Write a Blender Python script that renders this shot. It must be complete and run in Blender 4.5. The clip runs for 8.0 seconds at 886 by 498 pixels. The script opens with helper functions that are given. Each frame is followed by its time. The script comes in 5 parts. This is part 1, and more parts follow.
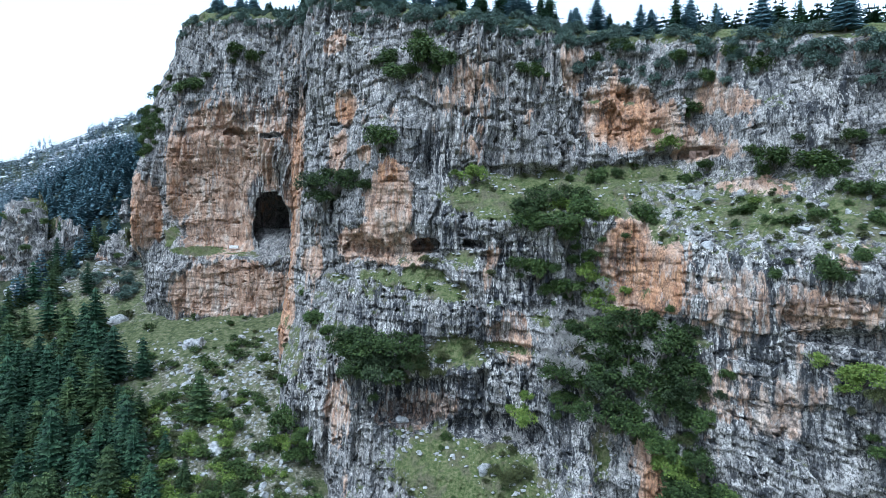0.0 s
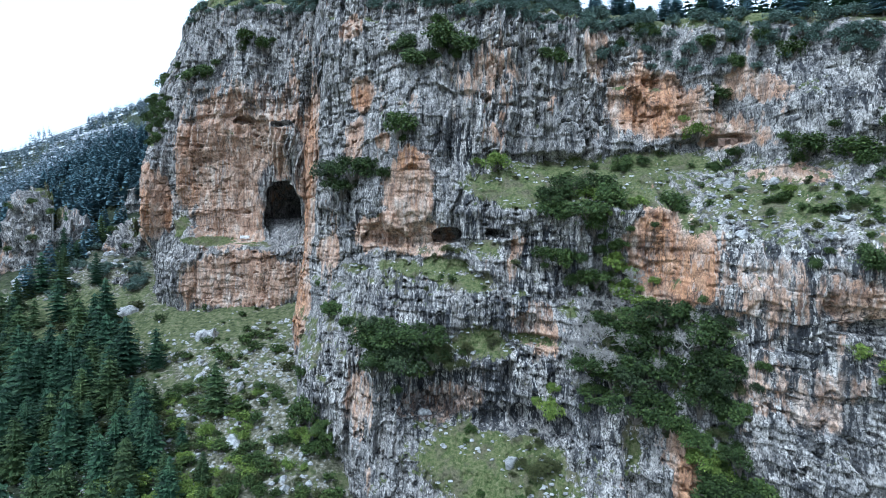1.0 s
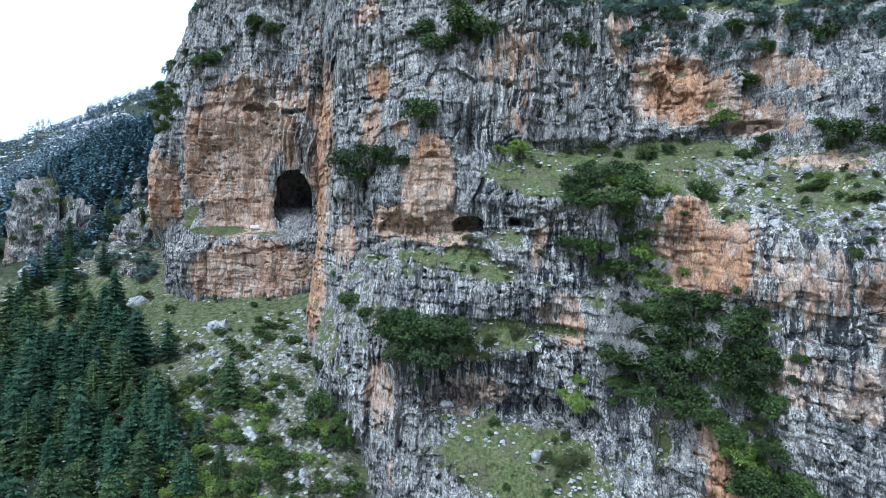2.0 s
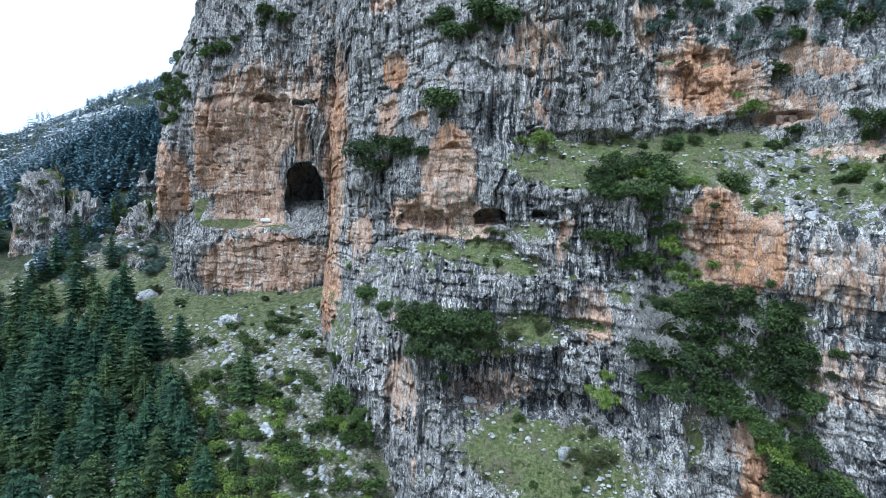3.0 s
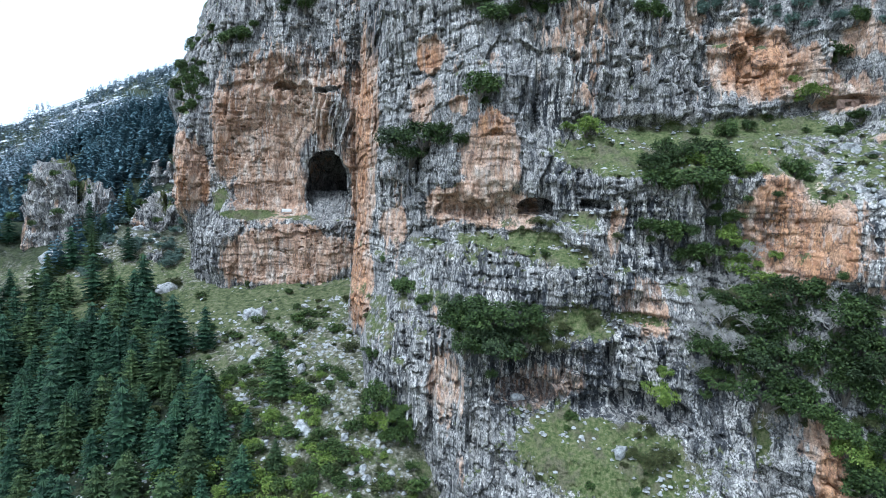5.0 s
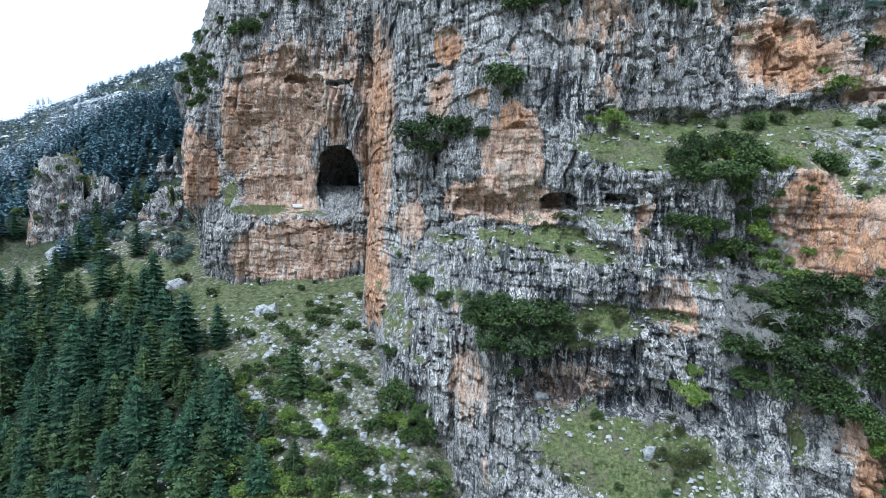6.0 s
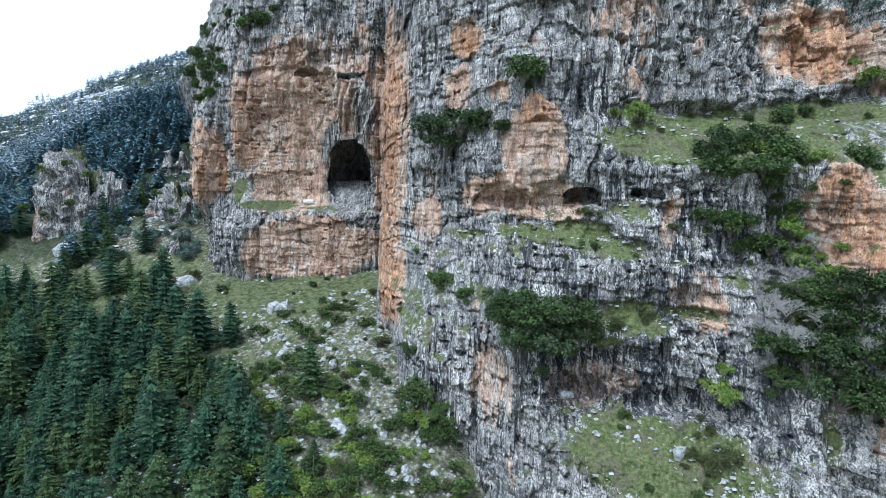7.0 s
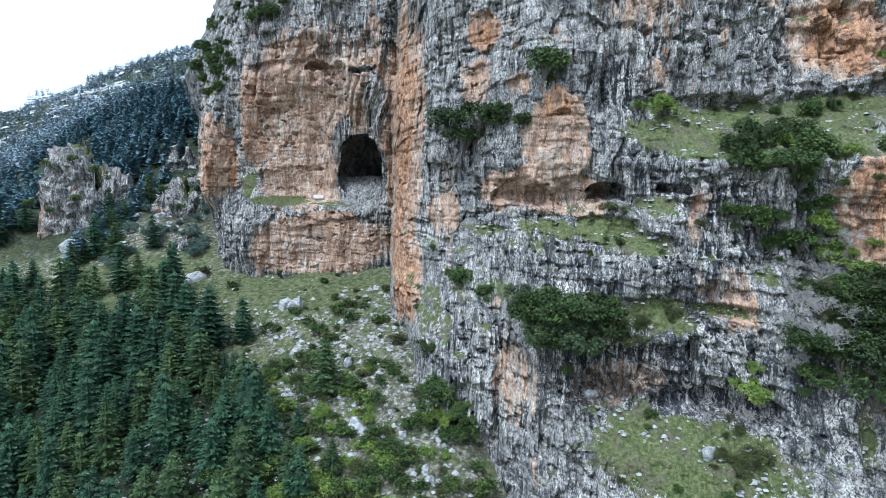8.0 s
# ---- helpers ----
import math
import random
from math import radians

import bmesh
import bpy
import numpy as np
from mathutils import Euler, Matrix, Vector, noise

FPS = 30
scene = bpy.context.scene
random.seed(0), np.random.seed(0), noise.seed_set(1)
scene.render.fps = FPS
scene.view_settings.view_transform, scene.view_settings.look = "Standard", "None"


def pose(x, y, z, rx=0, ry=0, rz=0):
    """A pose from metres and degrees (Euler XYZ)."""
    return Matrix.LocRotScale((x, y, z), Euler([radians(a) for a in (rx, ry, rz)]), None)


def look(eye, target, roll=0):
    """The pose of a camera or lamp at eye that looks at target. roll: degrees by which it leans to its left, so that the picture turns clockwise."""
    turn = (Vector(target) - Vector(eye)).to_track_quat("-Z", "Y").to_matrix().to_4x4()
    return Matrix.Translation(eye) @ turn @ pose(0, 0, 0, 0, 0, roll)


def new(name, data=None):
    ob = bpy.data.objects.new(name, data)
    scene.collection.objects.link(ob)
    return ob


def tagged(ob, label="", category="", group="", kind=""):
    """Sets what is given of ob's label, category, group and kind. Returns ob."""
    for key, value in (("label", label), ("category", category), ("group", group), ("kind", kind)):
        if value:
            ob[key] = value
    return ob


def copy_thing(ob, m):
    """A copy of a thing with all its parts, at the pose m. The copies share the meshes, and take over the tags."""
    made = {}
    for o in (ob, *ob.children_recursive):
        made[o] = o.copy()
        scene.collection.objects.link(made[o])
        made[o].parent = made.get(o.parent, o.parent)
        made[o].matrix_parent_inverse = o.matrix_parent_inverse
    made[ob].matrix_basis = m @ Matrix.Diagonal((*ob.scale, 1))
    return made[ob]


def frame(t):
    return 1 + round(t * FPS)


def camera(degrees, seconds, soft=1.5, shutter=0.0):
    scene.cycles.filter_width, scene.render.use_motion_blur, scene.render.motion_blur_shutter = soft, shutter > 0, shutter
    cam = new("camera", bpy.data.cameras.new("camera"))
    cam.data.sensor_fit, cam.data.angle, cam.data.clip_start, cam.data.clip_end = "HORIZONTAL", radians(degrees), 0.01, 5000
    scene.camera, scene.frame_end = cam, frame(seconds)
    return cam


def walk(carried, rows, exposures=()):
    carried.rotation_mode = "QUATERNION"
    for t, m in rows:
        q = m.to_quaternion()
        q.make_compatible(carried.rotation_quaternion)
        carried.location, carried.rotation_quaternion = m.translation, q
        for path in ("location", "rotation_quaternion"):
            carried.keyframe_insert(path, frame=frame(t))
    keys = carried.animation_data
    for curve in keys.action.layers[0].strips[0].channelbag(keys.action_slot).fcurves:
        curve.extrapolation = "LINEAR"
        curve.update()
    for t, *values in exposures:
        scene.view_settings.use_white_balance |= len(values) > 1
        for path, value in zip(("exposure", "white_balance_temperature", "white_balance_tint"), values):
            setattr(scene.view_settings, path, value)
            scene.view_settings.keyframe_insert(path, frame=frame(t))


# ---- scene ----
# ---- camera ----
cam = camera(71.3, 8.0, soft=0.5)
PATH = [
    (0, (0.033, 0.362, 59.263), (0.026, 2.361, 59.198), 1.1),
    (0.5, (-2.356, 1.583, 58.982), (-2.361, 3.582, 58.904), 1.1),
    (1, (-4.641, 2.841, 58.798), (-4.645, 4.839, 58.704), 1.1),
    (1.5, (-6.904, 4.022, 58.567), (-6.906, 6.019, 58.458), 1.1),
    (3, (-13.587, 7.788, 57.879), (-13.583, 9.783, 57.736), 1.2),
    (3.5, (-15.784, 8.919, 57.496), (-15.779, 10.914, 57.353), 1.2),
    (4, (-17.856, 10.181, 57.488), (-17.849, 12.175, 57.334), 1.1),
    (4.5, (-19.997, 11.402, 57.367), (-19.989, 13.395, 57.204), 1.1),
    (6, (-26.029, 15.065, 57.038), (-26.02, 17.057, 56.853), 1.1),
    (6.5, (-28.055, 16.268, 56.946), (-28.045, 18.259, 56.753), 1.0),
    (7, (-30.102, 17.403, 56.891), (-30.09, 19.393, 56.691), 1.0),
    (7.5, (-31.954, 18.49, 56.735), (-31.94, 20.479, 56.529), 1.0),
    (8, (-33.856, 19.604, 56.625), (-33.842, 21.592, 56.412), 1.0),
]
walk(cam, [(t, look(eye, target, roll)) for t, eye, target, roll in PATH], [(0, 0.24, 4950, 4), (8, 0.37, 5150, 4)])

# ---- light: a bright overcast sky ----
world = bpy.data.worlds.new("overcast_sky")
scene.world = world
world.use_nodes = True
wn, wl = world.node_tree.nodes, world.node_tree.links
wn.clear()
sky = wn.new("ShaderNodeTexSky")
sky.sky_type = "NISHITA"
sky.sun_disc = False
sky.sun_elevation, sky.sun_rotation = radians(52), radians(215)
sky.air_density, sky.dust_density, sky.ozone_density = 1.0, 6.0, 1.0
sky_gain = wn.new("ShaderNodeVectorMath")
sky_gain.operation = "SCALE"
sky_gain.inputs["Scale"].default_value = 0.10
cloud = wn.new("ShaderNodeMix")
cloud.data_type = "RGBA"
cloud.inputs[0].default_value = 0.8
cloud.inputs[7].default_value = (1.20, 1.24, 1.29, 1)
bg = wn.new("ShaderNodeBackground")
bg.inputs["Strength"].default_value = 1.08
wout = wn.new("ShaderNodeOutputWorld")
wl.new(sky.outputs[0], sky_gain.inputs[0])
wl.new(sky_gain.outputs[0], cloud.inputs[6])
wl.new(cloud.outputs[2], bg.inputs["Color"])
wl.new(bg.outputs[0], wout.inputs["Surface"])

sun_data = bpy.data.lights.new("sun", "SUN")
sun_data.energy, sun_data.angle, sun_data.color = 2.8, radians(18), (1.0, 0.97, 0.92)
sun = new("sun", sun_data)
sun.matrix_world = look((-90, -50, 300), (-20, 60, 60))


# ---- materials ----
class Nodes:
    """A short way to write node materials."""

    def __init__(self, name, rough=0.9):
        self.mat = bpy.data.materials.new(name)
        self.mat.use_nodes = True
        self.tree = self.mat.node_tree
        self.bsdf = self.tree.nodes["Principled BSDF"]
        self.bsdf.inputs["Roughness"].default_value = rough
        self.bsdf.inputs["Specular IOR Level"].default_value = 0.25
        self.pos = self.add("ShaderNodeNewGeometry").outputs["Position"]

    def add(self, kind):
        return self.tree.nodes.new(kind)

    def put(self, socket, value):
        if hasattr(value, "is_linked"):
            self.tree.links.new(value, socket)
        elif value is not None:
            socket.default_value = value

    def scaled(self, vec, sx, sy, sz):
        n = self.add("ShaderNodeVectorMath")
        n.operation = "MULTIPLY"
        self.put(n.inputs[0], vec)
        n.inputs[1].default_value = (sx, sy, sz)
        return n.outputs[0]

    def noise(self, vec, scale, detail=4, rough=0.6, distortion=0.0):
        n = self.add("ShaderNodeTexNoise")
        self.put(n.inputs["Vector"], vec)
        n.inputs["Scale"].default_value = scale
        n.inputs["Detail"].default_value = detail
        n.inputs["Roughness"].default_value = rough
        n.inputs["Distortion"].default_value = distortion
        return n.outputs["Fac"]

    def cells(self, vec, scale, feature="F1", out="Distance"):
        n = self.add("ShaderNodeTexVoronoi")
        n.feature = feature
        self.put(n.inputs["Vector"], vec)
        n.inputs["Scale"].default_value = scale
        return n.outputs[out]

    def ramp(self, fac, *stops):
        n = self.add("ShaderNodeValToRGB")
        self.put(n.inputs[0], fac)
        els = n.color_ramp.elements
        while len(els) < len(stops):
            els.new(0.5)
        for el, (at, col) in zip(els, stops):
            el.position = at
            el.color = (*col, 1) if isinstance(col, tuple) else (col, col, col, 1)
        return n.outputs[0]

    def mix(self, fac, a, b, blend="MIX"):
        n = self.add("ShaderNodeMix")
        n.data_type, n.blend_type = "RGBA", blend
        self.put(n.inputs[0], fac)
        for socket, v in ((n.inputs[6], a), (n.inputs[7], b)):
            self.put(socket, (*v, 1) if isinstance(v, tuple) else v)
        return n.outputs[2]

    def math(self, op, a, b=0.0, clamp=False):
        n = self.add("ShaderNodeMath")
        n.operation, n.use_clamp = op, clamp
        self.put(n.inputs[0], a)
        self.put(n.inputs[1], b)
        return n.outputs[0]

    def attr(self, name):
        n = self.add("ShaderNodeAttribute")
        n.attribute_name = name
        return n.outputs["Fac"]

    def bump(self, height, strength, distance):
        n = self.add("ShaderNodeBump")
        n.inputs["Strength"].default_value = strength
        n.inputs["Distance"].default_value = distance
        self.put(n.inputs["Height"], height)
        self.put(self.bsdf.inputs["Normal"], n.outputs[0])

    def done(self, color):
        self.put(self.bsdf.inputs["Base Color"], color)
        return self.mat


def limestone():
    """Grey limestone with warm stained zones, black water streaks, pale calcite streaks and turf on flat places."""
    n = Nodes("limestone", 0.92)
    p = n.pos
    bent = n.add("ShaderNodeTexNoise")
    n.put(bent.inputs["Vector"], p)
    bent.inputs["Scale"].default_value = 0.25
    bent.inputs["Detail"].default_value = 3
    sway = n.add("ShaderNodeVectorMath")
    sway.operation = "MULTIPLY_ADD"
    n.put(sway.inputs[0], bent.outputs["Color"])
    sway.inputs[1].default_value = (0.9, 0.5, 1.5)
    n.put(sway.inputs[2], p)
    # a finer wobble roughens every edge
    crook = n.add("ShaderNodeTexNoise")
    n.put(crook.inputs["Vector"], p)
    crook.inputs["Scale"].default_value = 1.6
    crook.inputs["Detail"].default_value = 3
    jag = n.add("ShaderNodeVectorMath")
    jag.operation = "MULTIPLY_ADD"
    n.put(jag.inputs[0], crook.outputs["Color"])
    jag.inputs[1].default_value = (0.35, 0.3, 0.6)
    n.put(jag.inputs[2], sway.outputs[0])
    q = jag.outputs[0]
    streak = n.attr("streak")
    # bare rock: broad patches, blocks of their own tone, upright mottling
    broad = n.ramp(n.noise(n.scaled(q, 1, 0.6, 0.6), 0.075, 4, 0.55), (0.36, 0.0), (0.64, 1.0))
    block = n.add("ShaderNodeTexVoronoi")
    n.put(block.inputs["Vector"], n.scaled(q, 1, 0.6, 0.42))
    block.inputs["Scale"].default_value = 0.85
    tone = n.add("ShaderNodeSeparateColor")
    n.put(tone.inputs[0], block.outputs["Color"])
    cracks = n.cells(n.scaled(q, 1, 0.6, 0.42), 0.85, "DISTANCE_TO_EDGE")
    grey_f = n.math("ADD", n.noise(n.scaled(q, 1, 0.5, 0.26), 0.9, 4, 0.55), n.math("MULTIPLY", n.math("SUBTRACT", broad, 0.5), 0.12))
    grey_f = n.math("ADD", grey_f, n.math("MULTIPLY", n.math("SUBTRACT", tone.outputs[0], 0.5), 0.16))
    grey = n.ramp(grey_f, (0.30, (0.125, 0.120, 0.118)), (0.42, (0.202, 0.193, 0.184)), (0.54, (0.278, 0.263, 0.247)), (0.70, (0.405, 0.38, 0.35)))
    # dark wet limestone
    wet_f = n.math("ADD", streak, n.math("MULTIPLY", n.math("SUBTRACT", n.noise(n.scaled(q, 1, 0.5, 0.35), 0.2, 7, 0.65), 0.5), 2.2))
    grey = n.mix(n.ramp(wet_f, (0.78, 0.0), (1.02, 0.78)), grey, n.ramp(grey_f, (0.34, (0.050, 0.051, 0.056)), (0.60, (0.128, 0.132, 0.140))))
    warm_f = n.math("ADD", n.noise(n.scaled(q, 1, 0.5, 0.38), 0.55, 5, 0.58), n.math("MULTIPLY", n.math("SUBTRACT", broad, 0.5), 0.14))
    warm_f = n.math("ADD", warm_f, n.math("MULTIPLY", n.math("SUBTRACT", tone.outputs[1], 0.5), 0.08))
    warm = n.ramp(warm_f, (0.30, (0.27, 0.162, 0.106)), (0.43, (0.395, 0.25, 0.167)), (0.54, (0.475, 0.33, 0.238)), (0.68, (0.55, 0.45, 0.37)))
    bands = n.ramp(n.noise(n.scaled(q, 0.16, 0.1, 1), 0.8, 4, 0.6), (0.40, 0.82), (0.56, 1.06))
    warm = n.mix(1.0, warm, bands, "MULTIPLY")
    rust = n.ramp(n.math("ADD", n.noise(n.scaled(q, 1, 0.5, 0.3), 0.13, 6, 0.6), n.math("MULTIPLY", n.attr("rust"), 0.32)), (0.60, 0.0), (0.74, 1.0))
    warm = n.mix(n.math("MULTIPLY", rust, 0.85), warm, n.ramp(n.noise(n.scaled(q, 1, 0.5, 0.45), 0.9, 5, 0.62), (0.36, (0.23, 0.10, 0.046)), (0.62, (0.55, 0.30, 0.155))))
    border = n.math("ADD", n.attr("warm"), n.math("MULTIPLY", n.math("SUBTRACT", n.noise(n.scaled(q, 1, 0.5, 0.4), 0.17, 7, 0.62), 0.5), 2.6))
    border = n.math("ADD", border, n.math("MULTIPLY", n.math("SUBTRACT", n.noise(n.scaled(q, 1, 0.5, 0.12), 0.9, 4, 0.6), 0.5), 2.2))
    warm_fac = n.ramp(border, (0.36, 0.0), (0.62, 1.0))
    col = n.mix(warm_fac, grey, warm)
    calm = n.math("SUBTRACT", 1.0, n.math("MULTIPLY", warm_fac, n.math("SUBTRACT", 0.80, n.math("MULTIPLY", streak, 0.45))))
    cluster = n.ramp(n.noise(n.scaled(q, 1, 0.6, 0.5), 0.11, 4, 0.6), (0.42, 0.25), (0.56, 1.0))
    cluster = n.math("MAXIMUM", cluster, n.ramp(n.attr("upright"), (0.72, 0.0), (0.86, 1.0)))
    # black water streaks at several widths, pale drip lines over them
    shift = n.math("MULTIPLY", n.math("SUBTRACT", streak, 0.50), 0.22)
    for scale, stretch_, amount, start in ((0.30, 0.22, 0.45, 0.63), (0.7, 0.10, 0.8, 0.60), (1.5, 0.10, 0.85, 0.59), (2.6, 0.16, 0.85, 0.60)):
        f = n.math("ADD", n.noise(n.scaled(q, 1.0, 0.4, stretch_), scale, 3, 0.5), shift)
        col = n.mix(n.math("MULTIPLY", n.ramp(f, (start, 0.0), (start + 0.02, 1.0)), n.math("MULTIPLY", calm, amount)), col, (0.030, 0.032, 0.037))
    for scale, stretch_, amount, pale in ((0.7, 0.10, 0.6, (0.45, 0.42, 0.385)), (1.7, 0.09, 0.85, (0.53, 0.50, 0.46))):
        f = n.math("ADD", n.noise(n.scaled(q, 1, 0.4, stretch_), scale + 0.13, 3, 0.5), n.math("MULTIPLY", shift, 0.45))
        col = n.mix(n.math("MULTIPLY", n.ramp(f, (0.58, 0.0), (0.605, 1.0)), n.math("MULTIPLY", n.math("MULTIPLY", cluster, calm), amount)), col, pale)
    # seams: upright slots, bedding cracks and block joints
    flat = n.math("SUBTRACT", 1.0, n.attr("upright"))
    seams = []
    for (sx, sy, sz), scale, width, where in (((1, 0.5, 0.12), 0.6, 0.012, 0.48), ((1, 0.5, 0.18), 1.5, 0.018, 0.50), ((0.12, 0.08, 1.0), 0.5, 0.012, 0.46), ((0.2, 0.13, 1.0), 1.2, 0.018, 0.50)):
        line = n.math("ABSOLUTE", n.math("SUBTRACT", n.noise(n.scaled(q, sx, sy, sz), scale, 3, 0.5), 0.5))
        gate = n.ramp(n.noise(q, 0.13 + 0.05 * scale, 4, 0.6), (where - 0.02, 0.0), (where + 0.05, 1.0))
        seams.append(n.math("MULTIPLY", n.ramp(line, (0.0, 1.0), (width, 0.0)), gate))
        col = n.mix(n.math("MULTIPLY", seams[-1], 0.85 if sx == 1 else n.math("MULTIPLY", n.math("ADD", calm, 0.25, True), n.math("ADD", flat, 0.2, True))), col, (0.028, 0.028, 0.030))
    joint = n.math("MULTIPLY", n.ramp(cracks, (0.015, 1.0), (0.05, 0.0)), n.ramp(n.noise(q, 0.35, 3, 0.6), (0.50, 0.0), (0.58, 0.85)))
    col = n.mix(n.math("MULTIPLY", joint, n.math("ADD", calm, 0.1, True)), col, (0.03, 0.03, 0.033))
    chips = n.cells(n.scaled(q, 1, 0.7, 0.55), 2.3, "DISTANCE_TO_EDGE")
    chip = n.math("MULTIPLY", n.ramp(chips, (0.02, 1.0), (0.065, 0.0)), n.ramp(n.noise(q, 0.6, 3, 0.6), (0.47, 0.0), (0.55, 0.75)))
    col = n.mix(n.math("MULTIPLY", chip, n.math("ADD", calm, 0.15, True)), col, (0.045, 0.044, 0.044))
    # pits, lichen and grain
    pits = n.ramp(n.noise(n.scaled(q, 1, 1, 0.7), 1.5, 4, 0.6), (0.325, 1.0), (0.35, 0.0))
    col = n.mix(n.math("MULTIPLY", pits, n.math("MULTIPLY", n.math("ADD", calm, 0.2, True), 0.9)), col, (0.035, 0.035, 0.038))
    lichen = n.ramp(n.noise(n.scaled(p, 1, 1, 0.7), 2.0, 5, 0.62), (0.60, 0.0), (0.64, 1.0))
    col = n.mix(n.math("MULTIPLY", lichen, n.math("MULTIPLY", calm, 0.45)), col, (0.51, 0.49, 0.46))
    grain = n.ramp(n.noise(n.scaled(p, 1, 1, 0.75), 3.2, 3, 0.6), (0.36, 0.42), (0.5, 1.0), (0.62, 1.4))
    col = n.mix(n.math("SUBTRACT", 1.0, n.math("MULTIPLY", warm_fac, 0.5)), col, n.mix(1.0, col, grain, "MULTIPLY"))
    # turf and dry stalks
    turf = n.ramp(n.noise(p, 1.6, 8, 0.74), (0.36, (0.030, 0.045, 0.013)), (0.48, (0.078, 0.098, 0.032)), (0.64, (0.175, 0.165, 0.088)))
    earth = n.ramp(n.noise(p, 0.22, 6, 0.65), (0.50, 0.0), (0.62, 0.75))
    turf = n.mix(earth, turf, n.ramp(n.noise(p, 2.4, 6, 0.7), (0.38, (0.045, 0.040, 0.026)), (0.6, (0.155, 0.135, 0.092))))
    edge = n.math("ADD", n.attr("turf"), n.math("MULTIPLY", n.math("SUBTRACT", n.noise(p, 0.6, 8, 0.74), 0.5), 3.4))
    col = n.mix(n.ramp(edge, (0.46, 0.0), (0.58, 1.0)), col, turf)
    relief = n.math("ADD", n.math("MULTIPLY", n.noise(n.scaled(q, 1, 1, 0.5), 1.8, 5, 0.62), 0.7), n.math("MULTIPLY", n.noise(n.scaled(q, 1, 0.6, 0.16), 1.1, 3, 0.5), 0.8))
    relief = n.math("ADD", relief, n.math("MULTIPLY", n.math("MINIMUM", cracks, 0.25), 1.2))
    relief = n.math("SUBTRACT", relief, n.math("MULTIPLY", n.math("ADD", seams[0], n.math("ADD", seams[1], seams[2])), 0.25))
    n.bump(relief, 0.55, 0.8)
    return n.done(col)


def hillside():
    """Rough pasture, bare stony soil and grey scree; snow on the far heights."""
    n = Nodes("hillside", 0.95)
    p = n.pos
    grass = n.ramp(n.noise(p, 0.8, 7, 0.7), (0.35, (0.030, 0.042, 0.016)), (0.48, (0.092, 0.112, 0.044)), (0.65, (0.205, 0.195, 0.11)))
    soil = n.ramp(n.noise(p, 0.9, 7, 0.7), (0.35, (0.034, 0.036, 0.022)), (0.45, (0.10, 0.10, 0.060)), (0.54, (0.21, 0.195, 0.14)), (0.65, (0.46, 0.445, 0.41)))
    edge = n.math("ADD", n.attr("turf"), n.math("MULTIPLY", n.math("SUBTRACT", n.noise(p, 0.3, 7, 0.7), 0.5), 3.4))
    col = n.mix(n.ramp(edge, (0.42, 0.0), (0.58, 1.0)), soil, grass)
    # dark wood floor; its colour also holds the shade between the firs
    shaded_floor = n.ramp(n.noise(p, 0.4, 8, 0.75), (0.42, (0.014, 0.022, 0.012)), (0.58, (0.05, 0.06, 0.03)))
    col = n.mix(n.attr("wood"), col, shaded_floor)
    bare = n.ramp(n.math("ADD", n.attr("snow"), n.math("MULTIPLY", n.math("SUBTRACT", n.noise(p, 0.012, 8, 0.75), 0.5), 3.0)), (0.36, 0.0), (0.44, 1.0))
    col = n.mix(bare, col, n.ramp(n.noise(p, 0.08, 8, 0.75), (0.42, (0.10, 0.11, 0.12)), (0.58, (0.45, 0.46, 0.48))))
    snow = n.ramp(n.math("ADD", n.attr("snow"), n.math("MULTIPLY", n.math("SUBTRACT", n.noise(p, 0.03, 9, 0.8), 0.5), 4.0)), (0.5, 0.0), (0.58, 1.0))
    col = n.mix(snow, col, (0.82, 0.84, 0.87))
    n.bump(n.noise(p, 1.2, 10, 0.8), 1.0, 0.8)
    return n.done(col)


def leaves(name, dark, mid, light, vary=0.5):
    """Foliage that differs from plant to plant and from spray to spray."""
    n = Nodes(name, 0.7)
    info = n.add("ShaderNodeObjectInfo")
    island = n.add("ShaderNodeNewGeometry")
    f = n.math("ADD", n.math("MULTIPLY", n.noise(n.pos, 0.5, 3, 0.6), 0.6), n.math("MULTIPLY", island.outputs["Random Per Island"], 0.4))
    col = n.ramp(f, (0.25, dark), (0.5, mid), (0.78, light))
    col = n.mix(n.math("MULTIPLY", info.outputs["Random"], vary), col, dark)
    return n.done(col)


def bark(name, a, b):
    n = Nodes(name, 0.9)
    col = n.ramp(n.noise(n.scaled(n.pos, 1, 1, 0.3), 6, 5, 0.7), (0.3, a), (0.7, b))
    n.bump(n.noise(n.scaled(n.pos, 1, 1, 0.2), 9, 4), 0.6, 0.05)
    return n.done(col)


def boulder_stone():
    n = Nodes("boulder_stone", 0.92)
    p = n.pos
    col = n.ramp(n.noise(p, 0.9, 9, 0.78), (0.36, (0.09, 0.095, 0.10)), (0.47, (0.31, 0.31, 0.305)), (0.60, (0.54, 0.535, 0.52)))
    moss = n.ramp(n.noise(p, 0.5, 5, 0.7), (0.58, 0.0), (0.66, 0.6))
    col = n.mix(moss, col, (0.09, 0.10, 0.05))
    n.bump(n.noise(p, 2.0, 7, 0.75), 1.0, 0.35)
    return n.done(col)


def plain(name, a, b, scale=3.0):
    n = Nodes(name, 0.85)
    col = n.ramp(n.noise(n.pos, scale, 5, 0.7), (0.3, a), (0.7, b))
    n.bump(n.noise(n.pos, scale * 3, 4), 0.5, 0.05)
    return n.done(col)


